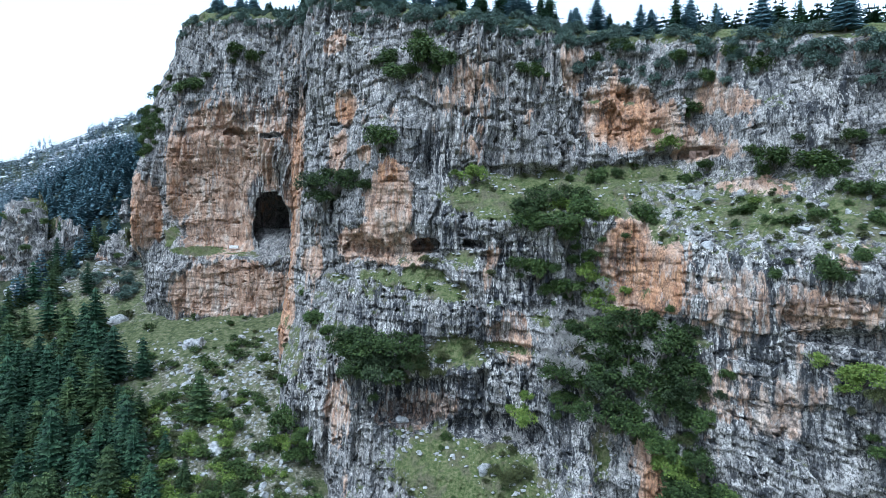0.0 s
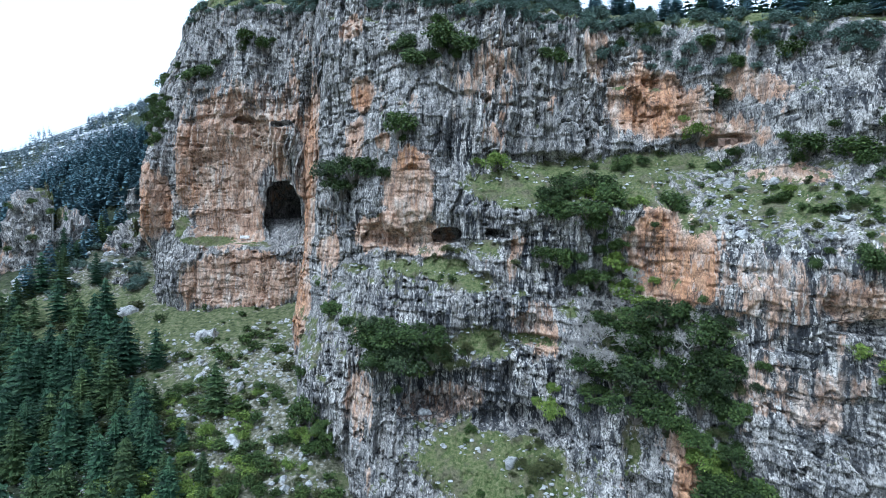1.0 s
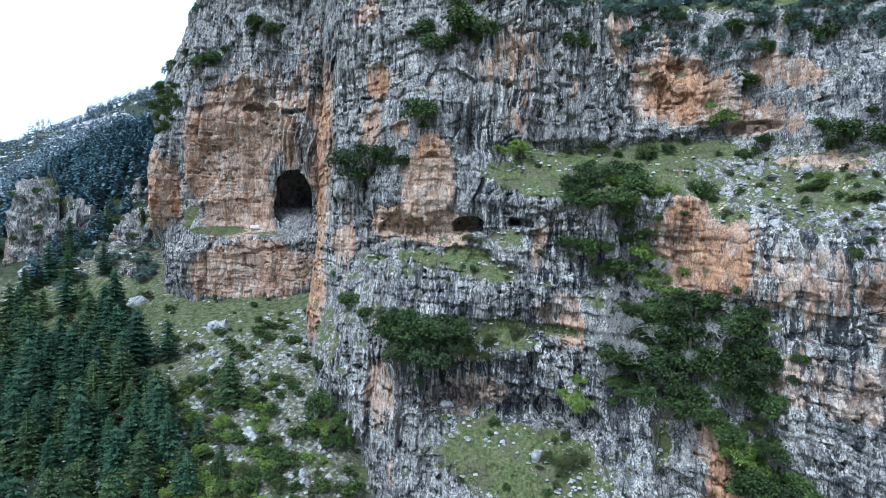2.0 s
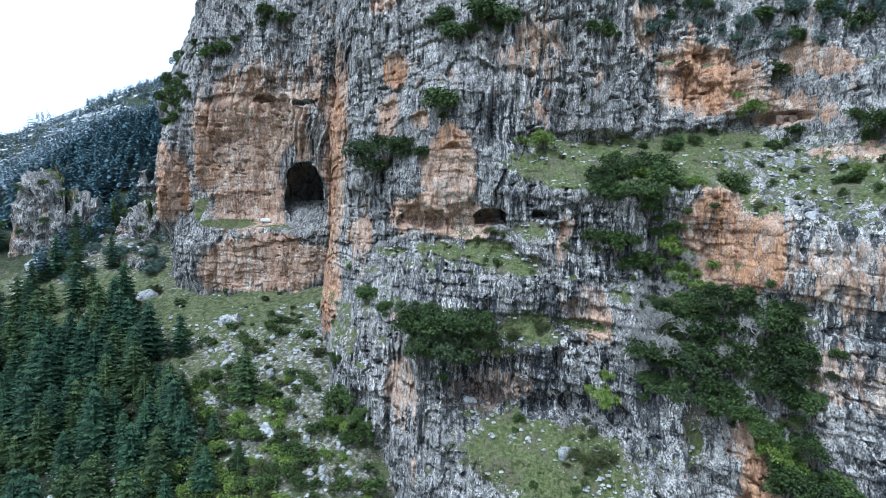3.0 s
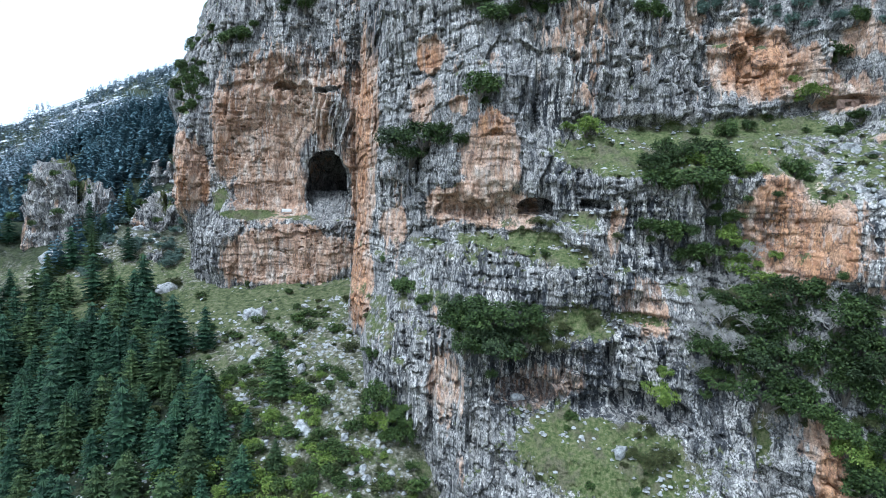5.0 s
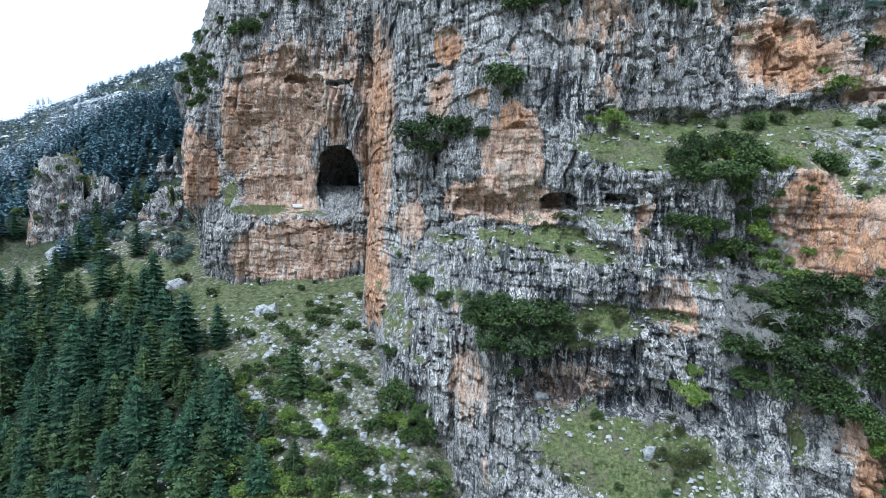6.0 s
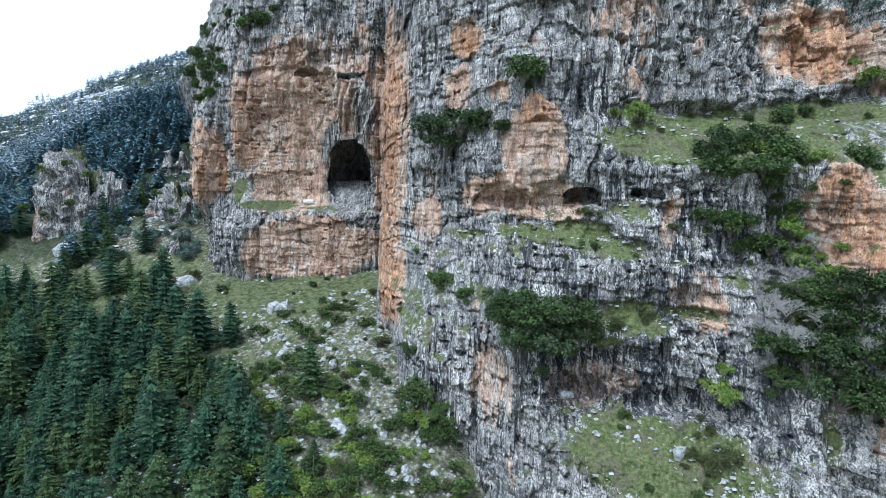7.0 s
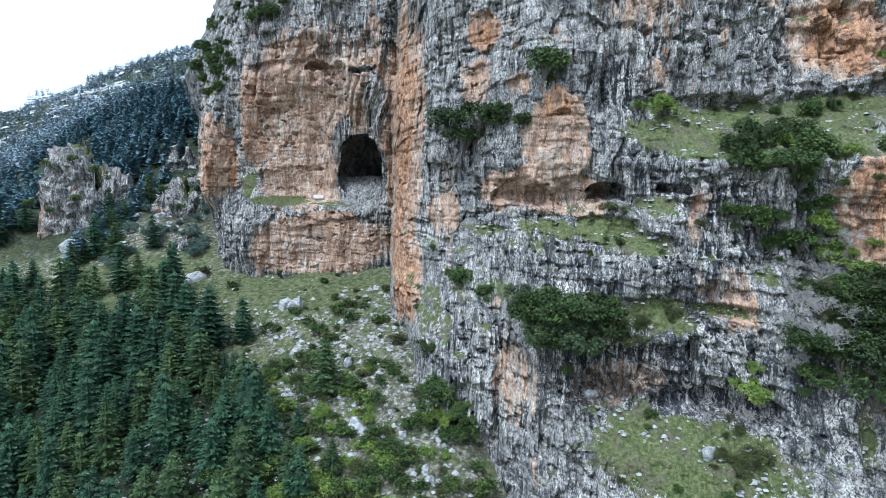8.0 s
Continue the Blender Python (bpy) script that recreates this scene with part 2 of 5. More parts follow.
M_ROCK, M_HILL, M_STONE = limestone(), hillside(), boulder_stone()
M_FIR = leaves("fir_needles", (0.008, 0.023, 0.012), (0.032, 0.076, 0.037), (0.098, 0.160, 0.076), 0.6)
M_FIR_WARM = leaves("green_fir_needles", (0.012, 0.024, 0.008), (0.046, 0.080, 0.026), (0.125, 0.165, 0.060), 0.5)
# needles blued and lightened to carry the haze over the farther firs
M_FIR_HAZE = leaves("hazed_fir_needles", (0.055, 0.10, 0.12), (0.105, 0.175, 0.20), (0.17, 0.25, 0.275), 0.25)
# snow-dusted sprays, with the rest paled and blued in place of haze
M_FIR_SNOW_HAZE = leaves("hazed_snowy_fir_needles", (0.045, 0.075, 0.085), (0.12, 0.165, 0.185), (0.55, 0.60, 0.66), 0.35)
M_RIM = leaves("grey_green_leaves", (0.045, 0.074, 0.062), (0.105, 0.152, 0.125), (0.18, 0.23, 0.18), 0.35)
M_OAK = leaves("evergreen_leaves", (0.016, 0.030, 0.008), (0.052, 0.086, 0.020), (0.12, 0.160, 0.042), 0.4)
M_OLIVE = leaves("olive_leaves", (0.03, 0.036, 0.012), (0.07, 0.08, 0.026), (0.12, 0.125, 0.045))
M_DEEP = leaves("deep_oak_leaves", (0.009, 0.018, 0.004), (0.030, 0.052, 0.012), (0.082, 0.120, 0.030))
M_HOLM = leaves("holm_oak_leaves", (0.009, 0.017, 0.006), (0.027, 0.043, 0.015), (0.072, 0.098, 0.040), 0.3)
M_BRIGHT = leaves("young_leaves", (0.060, 0.100, 0.018), (0.145, 0.205, 0.036), (0.26, 0.31, 0.07), 0.3)
M_DRY = leaves("dry_twigs", (0.18, 0.165, 0.15), (0.30, 0.28, 0.26), (0.44, 0.42, 0.39), 0.3)
M_BARK = bark("bark", (0.06, 0.05, 0.04), (0.17, 0.15, 0.13))
M_WALL = plain("whitewash", (0.62, 0.60, 0.57), (0.82, 0.81, 0.79))
M_MASONRY = plain("masonry", (0.10, 0.065, 0.05), (0.25, 0.17, 0.13))


# ---- noise on arrays ----
def hashed(ix, iy, seed):
    h = (ix.astype(np.int64) * 374761393 + iy.astype(np.int64) * 668265263 + seed * 974634541) & 0x7FFFFFFF
    h = ((h ^ (h >> 13)) * 1274126177) & 0x7FFFFFFF
    return ((h ^ (h >> 16)) & 0xFFFF) / 65535.0


def value_noise(x, y, seed=0):
    """Smooth noise from -1 to 1."""
    x0, y0 = np.floor(x), np.floor(y)
    fx, fy = x - x0, y - y0
    fx, fy = fx * fx * (3 - 2 * fx), fy * fy * (3 - 2 * fy)
    a, b = hashed(x0, y0, seed), hashed(x0 + 1, y0, seed)
    c, d = hashed(x0, y0 + 1, seed), hashed(x0 + 1, y0 + 1, seed)
    return 2 * ((a * (1 - fx) + b * fx) * (1 - fy) + (c * (1 - fx) + d * fx) * fy) - 1


def fbm(x, y, octaves=5, seed=0, gain=0.5):
    total, amp, norm = 0, 1.0, 0.0
    for k in range(octaves):
        total = total + amp * value_noise(x * 2 ** k, y * 2 ** k, seed + k)
        norm += amp
        amp *= gain
    return total / norm


def blocks(x, y, seed=0):
    """Jointed rock: each cell of a jittered grid has a step and a tilt of its own. Returns the step and the nearness of a joint."""
    ix, iy = np.floor(x), np.floor(y)
    best, second = np.full(x.shape, 9.0), np.full(x.shape, 9.0)
    step = np.zeros(x.shape)
    for dx in (-1, 0, 1):
        for dy in (-1, 0, 1):
            cx, cy = ix + dx, iy + dy
            px, py = cx + hashed(cx, cy, seed), cy + hashed(cx, cy, seed + 1)
            d = np.abs(x - px) + np.abs(y - py)
            tilt = (hashed(cx, cy, seed + 3) - 0.5) * (x - px) + (hashed(cx, cy, seed + 4) - 0.5) * (y - py)
            value = 2 * hashed(cx, cy, seed + 2) - 1 + tilt
            near = d < best
            second = np.where(near, best, np.minimum(second, d))
            step = np.where(near, value, step)
            best = np.where(near, d, best)
    return step, np.clip(1 - (second - best) / 0.12, 0, 1)


def bricks(x, z, seed=0):
    """Bedded rock: uneven courses cut by upright joints. Returns the step of each block and the nearness of a joint."""
    z = z + 0.35 * value_noise(x * 0.35, z * 0.3, seed)
    row = np.floor(z)
    x = x * (0.7 + 0.6 * hashed(row, row * 0, seed + 5)) + 9 * hashed(row, row * 0 + 3, seed + 6)
    x = x + 0.35 * value_noise(x * 0.9, z * 0.7, seed + 7)
    col = np.floor(x)
    fx, fz = x - col, z - row
    step = 2 * hashed(col, row, seed + 8) - 1 + (hashed(col, row, seed + 9) - 0.5) * (fx - 0.5) + (hashed(col, row, seed + 10) - 0.3) * (fz - 0.5)
    edge = np.minimum(np.minimum(fx, 1 - fx), np.minimum(fz, 1 - fz))
    return step, np.clip(1 - edge / 0.1, 0, 1)


def smooth(a, b, v):
    t = np.clip((v - a) / (b - a), 0, 1)
    return t * t * (3 - 2 * t)


def blob(x, z, cx, cz, rx, rz, soft=0.5):
    """1 inside an ellipse, fading to 0 at its border."""
    d = np.sqrt(((x - cx) / rx) ** 2 + ((z - cz) / rz) ** 2)
    return 1 - smooth(1 - soft, 1 + soft * 0.3, d)


# ---- the cliff: plan lines at several heights ----
LEFT_LOW = [(-150, 320), (-122, 262), (-107, 224), (-98, 204), (-92, 199), (-60, 199), (-48, 199)]
LEFT_MID = [(-150, 322), (-128, 272), (-112, 228), (-99, 206), (-90, 203), (-60, 203), (-48, 201)]
LEFT_HIGH = [(-152, 308), (-129, 263), (-102, 221), (-90, 209), (-70, 205), (-54, 203), (-46.5, 198)]
LEFT_TOP = [(-152, 340), (-131, 296), (-114, 262), (-95, 224), (-86, 216), (-70, 212), (-54, 209), (-46, 202)]
PLANS = {}
PLANS[-14] = LEFT_LOW + [(-46, 176), (-37, 139), (-25, 128), (-17, 111), (0, 101), (15, 95), (30, 92), (43, 90), (52, 80), (62, 72), (90, 58), (150, 40)]
PLANS[8] = LEFT_LOW + [(-46, 177), (-38, 139), (-25, 129), (-17, 113), (0, 106), (12, 103), (20, 98), (30, 97), (43, 94), (50, 86), (62, 76), (90, 62), (150, 44)]
PLANS[15] = LEFT_LOW + [(-46, 175), (-37, 138), (-27, 130), (-20, 121), (-13, 114), (10, 108.5), (18, 104), (22, 99), (31, 98), (43, 95), (50, 87), (62, 77), (90, 63), (150, 45)]
PLANS[22] = LEFT_LOW + [(-45, 172), (-37, 142), (-29, 132), (-20, 124), (-14, 119), (0, 120), (10, 117), (18, 110), (24, 103), (31, 99), (43, 96.5), (50, 88), (62, 79), (90, 64), (150, 46)]
PLANS[32] = LEFT_LOW + [(-45, 170), (-39, 152), (-30, 139), (-20, 126), (-12, 120), (8, 118), (18, 114), (26, 106), (33, 102), (40, 99.5), (47, 95), (53, 88), (62, 79), (90, 65), (150, 47)]
PLANS[44] = LEFT_LOW + [(-46, 184), (-40.5, 163), (-30, 150), (-20, 136), (-8, 124), (8, 120), (20, 120), (28, 119), (34, 110), (43, 101.5), (52, 92), (62, 81), (90, 66), (150, 48)]
PLANS[54] = LEFT_MID + [(-43.5, 177), (-39.3, 165), (-37.5, 161), (-29, 152), (-22, 143.5), (-8, 135.5), (-3, 130), (5, 124), (15, 121.5), (28, 119), (34, 115), (40, 108), (47, 100), (54, 89.5), (62, 82), (90, 67), (150, 49)]
PLANS[61] = LEFT_MID + [(-43.5, 178), (-38.6, 165), (-36.8, 161), (-29, 152), (-21.5, 143), (-10, 135), (0, 127), (14, 122), (30, 118), (40, 113), (47, 106), (52, 100), (58, 94), (66, 88), (90, 75), (150, 55)]
PLANS[71] = LEFT_MID + [(-43.5, 178), (-38, 165), (-36.4, 161), (-29, 153), (-24, 147.5), (-12, 135.5), (-6, 135), (5, 136), (15, 137.5), (28, 135), (40, 131), (47, 126), (51.5, 123.5), (54, 115), (60, 108.5), (70, 100), (90, 86), (150, 66)]
PLANS[80] = LEFT_MID + [(-43, 178), (-37.6, 165), (-36, 161.5), (-28, 155), (-16, 139), (-6, 136.5), (8, 139), (25, 139.5), (40, 134.5), (47, 129.5), (52, 127), (54.5, 118), (58, 112), (66, 105.5), (80, 95), (150, 72)]
PLANS[100] = LEFT_HIGH + [(-42, 178), (-37, 166), (-35.4, 163), (-25, 156), (-14, 149), (0, 142), (8, 140), (28, 141.5), (42, 138.5), (54, 127), (66, 112), (80, 100), (150, 78)]
PLANS[128] = LEFT_TOP + [(-40, 183), (-34, 172), (-22, 163), (-8, 156), (8, 151), (28, 152), (42, 148), (54, 135), (66, 118), (80, 106), (150, 86)]
RIM = [(-150, 128), (-130, 136), (-112, 135), (-95, 130), (-80, 129), (-50, 127), (-36, 121), (-15, 111), (8, 106), (28, 103), (45, 100), (60, 95), (80, 90), (150, 82)]


def rim(x):
    return np.interp(x, *zip(*RIM))


def plan(x, z):
    """The smooth face of the cliff: its y at x and z."""
    levels = sorted(PLANS)
    rows = [np.interp(x, *zip(*PLANS[k])) for k in levels]
    y = np.array(rows[0])
    for a, b, lo, hi in zip(levels, levels[1:], rows, rows[1:]):
        t = np.clip((z - a) / (b - a), 0, 1)
        y = np.where(z >= a, lo + (hi - lo) * t, y)
    return y


# caves: x, z, half width, half height, depth, how much wider the inside is
HOLLOWS = [(-57.6, 60.2, 6.6, 10.2, 36, 1.7), (-4.3, 55.5, 3.2, 2.0, 10, 1.5), (5.6, 56.1, 2.1, 1.0, 6, 1.4), (-7.5, 23.0, 5.0, 2.4, 4, 1.0), (10, 22.6, 8, 2.4, 5, 1.0),
           (-11.9, 69.6, 1.5, 0.7, 2, 1.0), (-70.5, 90.0, 3.2, 1.5, 6, 1.2), (-57.0, 88.4, 3.4, 1.1, 5, 1.1), (-75.5, 60.2, 2.0, 0.7, 2, 1.0), (50.6, 75.6, 2.4, 1.4, 6, 1.2),
           (57, 44.6, 7, 1.3, 4, 1.0), (-18, 54.6, 4.6, 2.1, 3, 1.0), (-70.5, 60.0, 1.6, 0.6, 1.6, 1.0), (-25.3, 88.8, 2.8, 3.6, 1.6, 1.0)]


def hollow_r(x, z, cx, cz, rx, rz):
    """0 in the middle of a cave's mouth, 1 at its ragged rim; the lower rim is flatter than the arch."""
    k = min(1.0, rx / 5)
    dx = (x - cx + k * 1.6 * fbm(x * 0.35, z * 0.3, 4, 31)) / rx
    dz = (z - cz + k * 1.3 * fbm(x * 0.35, z * 0.3, 4, 33)) / rz
    return (np.abs(dx) ** 2.6 + np.abs(dz) ** np.where(dz < 0, 4.0, 2.2)) ** (1 / 2.6)


def grooves(x, z, across, along, seed):
    """Upright flutes: rounded ribs between sharp slots, 0 in a slot and about 1 on a rib."""
    return np.minimum(np.abs(fbm(x * across, z * along, 2, seed)) * 2.6, 1.0) ** 0.75


def patches(x, z, spots, soft):
    """The strongest of several soft ellipses (x, z, half width, half height, strength)."""
    out = np.zeros(x.shape)
    for cx, cz, rx, rz, k in spots:
        out = np.maximum(out, k * blob(x, z, cx, cz, rx, rz, soft))
    return out


def face(x, z):
    """The cliff with its ledges, caves, flutes, beds and joints, and what covers it: y, warm, streak, cave, upright."""
    wob_x = x + 1.2 * fbm(x * 0.12, z * 0.08, 4, 11) + 0.4 * fbm(x * 0.7, z * 0.3, 3, 12)
    wob_z = z + 1.0 * fbm(x * 0.1, z * 0.14, 4, 13)
    y = plan(wob_x, wob_z)
    # terraces: bench under the great cave, sloping up to its left
    bench_z = 49.3 + 0.62 * np.clip(-79 - x, 0, 14) + 0.6 * fbm(x * 0.3, x * 0, 3, 5)
    on_bench = smooth(-95, -90, x) * (1 - smooth(-47, -45, x))
    y = y - 2.2 * on_bench * (1 - smooth(-0.6, 0.9, z - bench_z)) * smooth(24, 40, z)
    # the overhanging bowl over the great cave, with a ragged roof
    bz = z + 2.2 * fbm(x * 0.16, z * 0.05, 4, 17)
    y = y + 5.0 * blob(x, bz, -71, 63, 22, 28, 0.42) * on_bench * smooth(0, 2, z - bench_z)
    y = y + 2.4 * blob(x, bz, -71, 92, 6, 6.5, 0.3) + 2.2 * blob(x, bz, -55.5, 90, 4, 9, 0.3)
    # small turf terraces on the middle wall
    for cx, cz, rx, drop in ((-2, 47.2, 7, 3.2), (-8, 32.5, 12, 3.0), (8, 34.5, 8, 2.4), (4, 53.0, 5, 2.0), (-26, 47.6, 8, 1.6)):
        w = blob(x, z, cx, cz, rx, 9, 0.8)
        y = y + w * drop * (smooth(-2.2, 1.6, z - cz - 0.16 * (cx - x)) - 0.5)
    # caves and hollows
    cave = np.zeros(x.shape)
    for cx, cz, rx, rz, *_ in HOLLOWS:
        cave = np.maximum(cave, 1 - smooth(0.95, 1.35, hollow_r(x, z, cx, cz, rx, rz)))
    # undercut feet and roofs
    for x0, x1, foot, tilt, tall, depth in ROOFS:
        band = (z - foot - tilt * (x - (x0 + x1) / 2) + 1.2 * fbm(x * 0.16, x * 0, 4, 350 + x0)) / (tall * (1 + 0.5 * fbm(x * 0.25, x * 0, 3, 360 + x0)))
        y = y + depth * np.where(band > 0, np.exp(-band ** 6), np.exp(-band ** 2 / 2.2)) * smooth(x0, x0 + 4, x) * (1 - smooth(x1 - 4, x1, x)) * smooth(-0.35, 0.25, fbm(x * 0.2, z * 0.05, 3, 370 + x0))
    # a crack down the inner corner and others
    for cx, slant, z0, z1, w, depth in ((-47.2, 0.01, 28, 100, 1.2, 3.0), (24, 0.25, 8, 62, 2.5, 2.5), (-4, 0.03, 71, 112, 1.4, 3.0), (46, -0.05, 74, 100, 1.2, 2.0), (-18.5, 0.03, 46, 68, 0.7, 1.0), (-40.5, 0.0, 88, 112, 1.3, 2.2), (20, 0.0, 84, 106, 1.2, 2.2)):
        mid = cx + slant * (z - z0) + 1.2 * fbm(z * 0.12, z * 0, 3, int(abs(cx)))
        y = y + depth * np.exp(-((x - mid) / w) ** 2) * smooth(z0 - 4, z0, z) * (1 - smooth(z1, z1 + 4, z))
    # a pillar at the outer corner, and a recess beside it
    y = y - 7 * blob(x, z, -106, 62, 8, 20, 0.5) + 2.6 * blob(x, z, -94.5, 70, 2.6, 24, 0.8)
    # the orange buttress stands proud under its roof
    y = y - 2.0 * blob(x + 1.5 * fbm(x * 0.3, z * 0.2, 3, 19), z, -13.5, 65, 7.5, 10, 0.18)
    grass = patches(x, z, GRASS, 0.45)
    # broad relief, flutes, beds, joints
    back = smooth(0, 6, z - rim(x))
    rough = (1 - 0.6 * back) * (1 - 0.72 * np.clip(grass, 0, 1))
    calm = np.clip(blob(x, z, -71, 66, 20, 22, 0.4) + 0.8 * blob(x, z, -70, 39, 19, 8, 0.5) + 0.7 * blob(x, z, -13, 66, 7, 9, 0.5) + 0.8 * blob(x, z, -36.5, 34, 4, 6, 0.6) + 0.5 * blob(x, z, 47, 36, 8, 6, 0.6) + 0.5 * blob(x, z, -26, 84, 4, 12, 0.5), 0, 1) * (1 - blob(x, z, -56, 72, 9, 16, 0.6))
    flute_zone = np.clip(0.45 + 0.6 * blob(x, z, 12, 90, 22, 19, 0.5) + 0.9 * blob(x, z, -54, 80, 9, 18, 0.8) + 0.6 * blob(x, z, -66, 64, 4, 10, 0.8) + 0.6 * blob(x, z, -26, 22, 18, 16, 0.6) + 0.4 * blob(x, z, 44, 52, 12, 9, 0.7) + 0.4 * blob(x, z, -33, 96, 14, 22, 0.7) - 0.5 * calm
                         - 0.3 * blob(x, z, 39, 84, 9, 8, 0.5) - 0.35 * blob(x, z, -14, 54, 12, 6, 0.6), 0.05, 1.2)
    upright = np.clip(0.5 + 0.55 * (flute_zone - 0.4) + 0.25 * smooth(-46, -52, x) - 0.55 * blob(x, z, -14, 54, 13, 7, 0.8) - 0.6 * blob(x, z, 4, 26, 16, 8, 0.8)
                      - 0.45 * blob(x, z, 58, 46, 9, 6, 0.8) - 0.3 * blob(x, z, 39, 84, 9, 8, 0.6) - 0.2 * blob(x, z, 8, 44, 14, 10, 0.6) + 0.4 * blob(x, z, 45, 44, 10, 16, 0.6), 0, 1)
    y = y + rough * (1.2 * fbm(x * 0.07, z * 0.06, 4, 41) + 2.0 * fbm(x * 0.10, z * 0.025, 3, 45))
    lean = 0.16 * blob(x, z, 8, 92, 6, 14, 0.8) * (z - 92) - 0.3 * blob(x, z, -55, 80, 10, 16, 0.8) * (z - 80)
    fx = x + 1.6 * fbm(x * 0.1, z * 0.07, 3, 57) + lean
    broken = 0.6 + 0.4 * smooth(-0.2, 0.2, fbm(x * 0.12, z * 0.16, 4, 58))
    y = y - rough * flute_zone * (3.0 * np.abs(fbm(fx * 0.22, z * 0.028, 4, 51)) * 1.4 + 1.0 * grooves(fx, z, 0.62, 0.05, 53))
    y = y - rough * broken * (0.25 + 0.75 * flute_zone) * (1 - 0.75 * calm) * (1.5 * grooves(fx, z, 0.5, 0.035, 54) + 0.95 * grooves(fx, z, 1.05, 0.06, 56))
    # stepped beds: each recedes upwards and ends in a roof
    for freq, amp, seed in ((0.15, 1.5, 141), (0.42, 0.6, 151), (1.0, 0.25, 161)):
        bed = z * freq + 1.3 * fbm(x * 0.045, z * 0.04, 4, seed) + 0.25 * fbm(x * 0.5, z * 0.1, 3, seed + 4)
        saw = bed - np.floor(bed)
        saw = saw - smooth(0.88, 1.0, saw)
        gate = smooth(-0.1, 0.3, fbm(x * 0.06 * (1 + freq), z * 0.09 * (1 + freq), 3, seed + 7)) * (1 - 0.5 * calm)
        y = y + rough * amp * gate * (1.25 - upright) * (1.1 + 0.8 * fbm(x * 0.2, z * 0.1, 3, seed + 17)) * (saw - 0.5)
    solid = 1 - 0.65 * calm
    big, joint_big = blocks(wob_x * 0.16, wob_z * 0.085, 71)
    mid_, joint_mid = bricks(wob_x * 0.30, wob_z * 0.09, 81)
    small, joint_small = bricks(wob_x * 0.80 + 0.05 * wob_z, wob_z * 0.22, 91)
    tiny, _ = bricks(x * 1.7 + 0.1 * wob_z, z * 0.55 + 0.06 * wob_x, 93)
    level = 1 - 0.4 * upright
    y = y + rough * solid * (1.2 * big + 0.75 * mid_ + level * (0.62 * small + 0.30 * tiny))
    y = y + rough * (0.35 * joint_big * smooth(0, 0.3, fbm(x * 0.1, z * 0.1, 2, 77)) + 0.45 * joint_mid * smooth(0, 0.3, fbm(x * 0.17, z * 0.12, 2, 78)) + solid * level * 0.3 * joint_small)
    # knobs, pockets and worn holes
    y = y + 0.16 * fbm(x * 0.9, z * 0.6, 4, 95, 0.6) * (1 - 0.5 * calm)
    pocket = fbm(x * 0.55, z * 0.8, 4, 97, 0.6)
    y = y + 1.5 * smooth(0.30, 0.46, pocket) * rough * smooth(-0.1, 0.2, fbm(x * 0.08, z * 0.07, 3, 98))
    # the wooded slope above the rim lies back
    over = np.clip(z - rim(x) - 1.5 * fbm(x * 0.12, x * 0, 4, 99), 0, None)
    y = y + over * 1.1 + np.clip(over - 5, 0, None) * 7
    # stains
    sx, sz = x + 3.0 * fbm(x * 0.13, z * 0.09, 4, 301), z + 3.5 * fbm(x * 0.12, z * 0.09, 4, 305)
    warm = np.maximum(patches(sx, sz, WARM_GREAT, 0.5), patches(sx, sz, WARM_SMALL, 0.6)) - 1.3 * blob(sx, sz, -98, 40, 11, 10, 0.5)
    streak = np.maximum(0.40, patches(sx, sz, STREAK, 0.6)) - 0.3 * blob(sx, sz, -37, 34, 5, 8, 0.7)
    return y, warm - 1.6 * cave * (np.abs(x + 57.6) < 11), streak, cave, upright


# roofs: from x, to x, height, tilt, how tall, how deep
ROOFS = [(6, 52, 73.4, 0.06, 1.0, 3.0), (-24, -6, 57.2, 0.02, 0.9, 2.0), (48, 70, 45.6, -0.10, 1.5, 3.2), (-92, -62, 91.0, 0.12, 1.0, 1.1), (-14, 20, 27.6, 0.02, 3.6, 3.8), (-17, -5, 73.6, -0.12, 0.8, 1.6),
         (-30, -20, 92.6, 0.0, 0.8, 1.4), (28, 48, 88.0, 0.0, 0.8, 1.5), (30, 46, 81.5, -0.05, 0.6, 1.0), (-36, -8, 50.2, 0.02, 0.9, 1.4), (38, 58, 51.5, -0.04, 0.7, 1.3)]
# orange and pinkish stained rock: x, z, half width, half height, strength
WARM_GREAT = [(-70, 74, 27, 27, 1.75), (-68, 39, 23, 10, 1.5), (-103, 63, 9, 15, 1.4), (-44, 66, 6, 40, 2.0), (-42, 38, 5, 14, 1.4), (-72, 95, 6, 5, 1.2), (-54.5, 94, 5, 9, 1.25), (-13, 66, 6.8, 9.5, 1.6), (-14, 55, 11, 5.5, 1.4),
              (39, 84, 10, 8.5, 1.45), (36, 53, 7, 11, 1.45), (46, 48, 8, 7, 0.55), (47, 36, 9, 6, 0.6)]
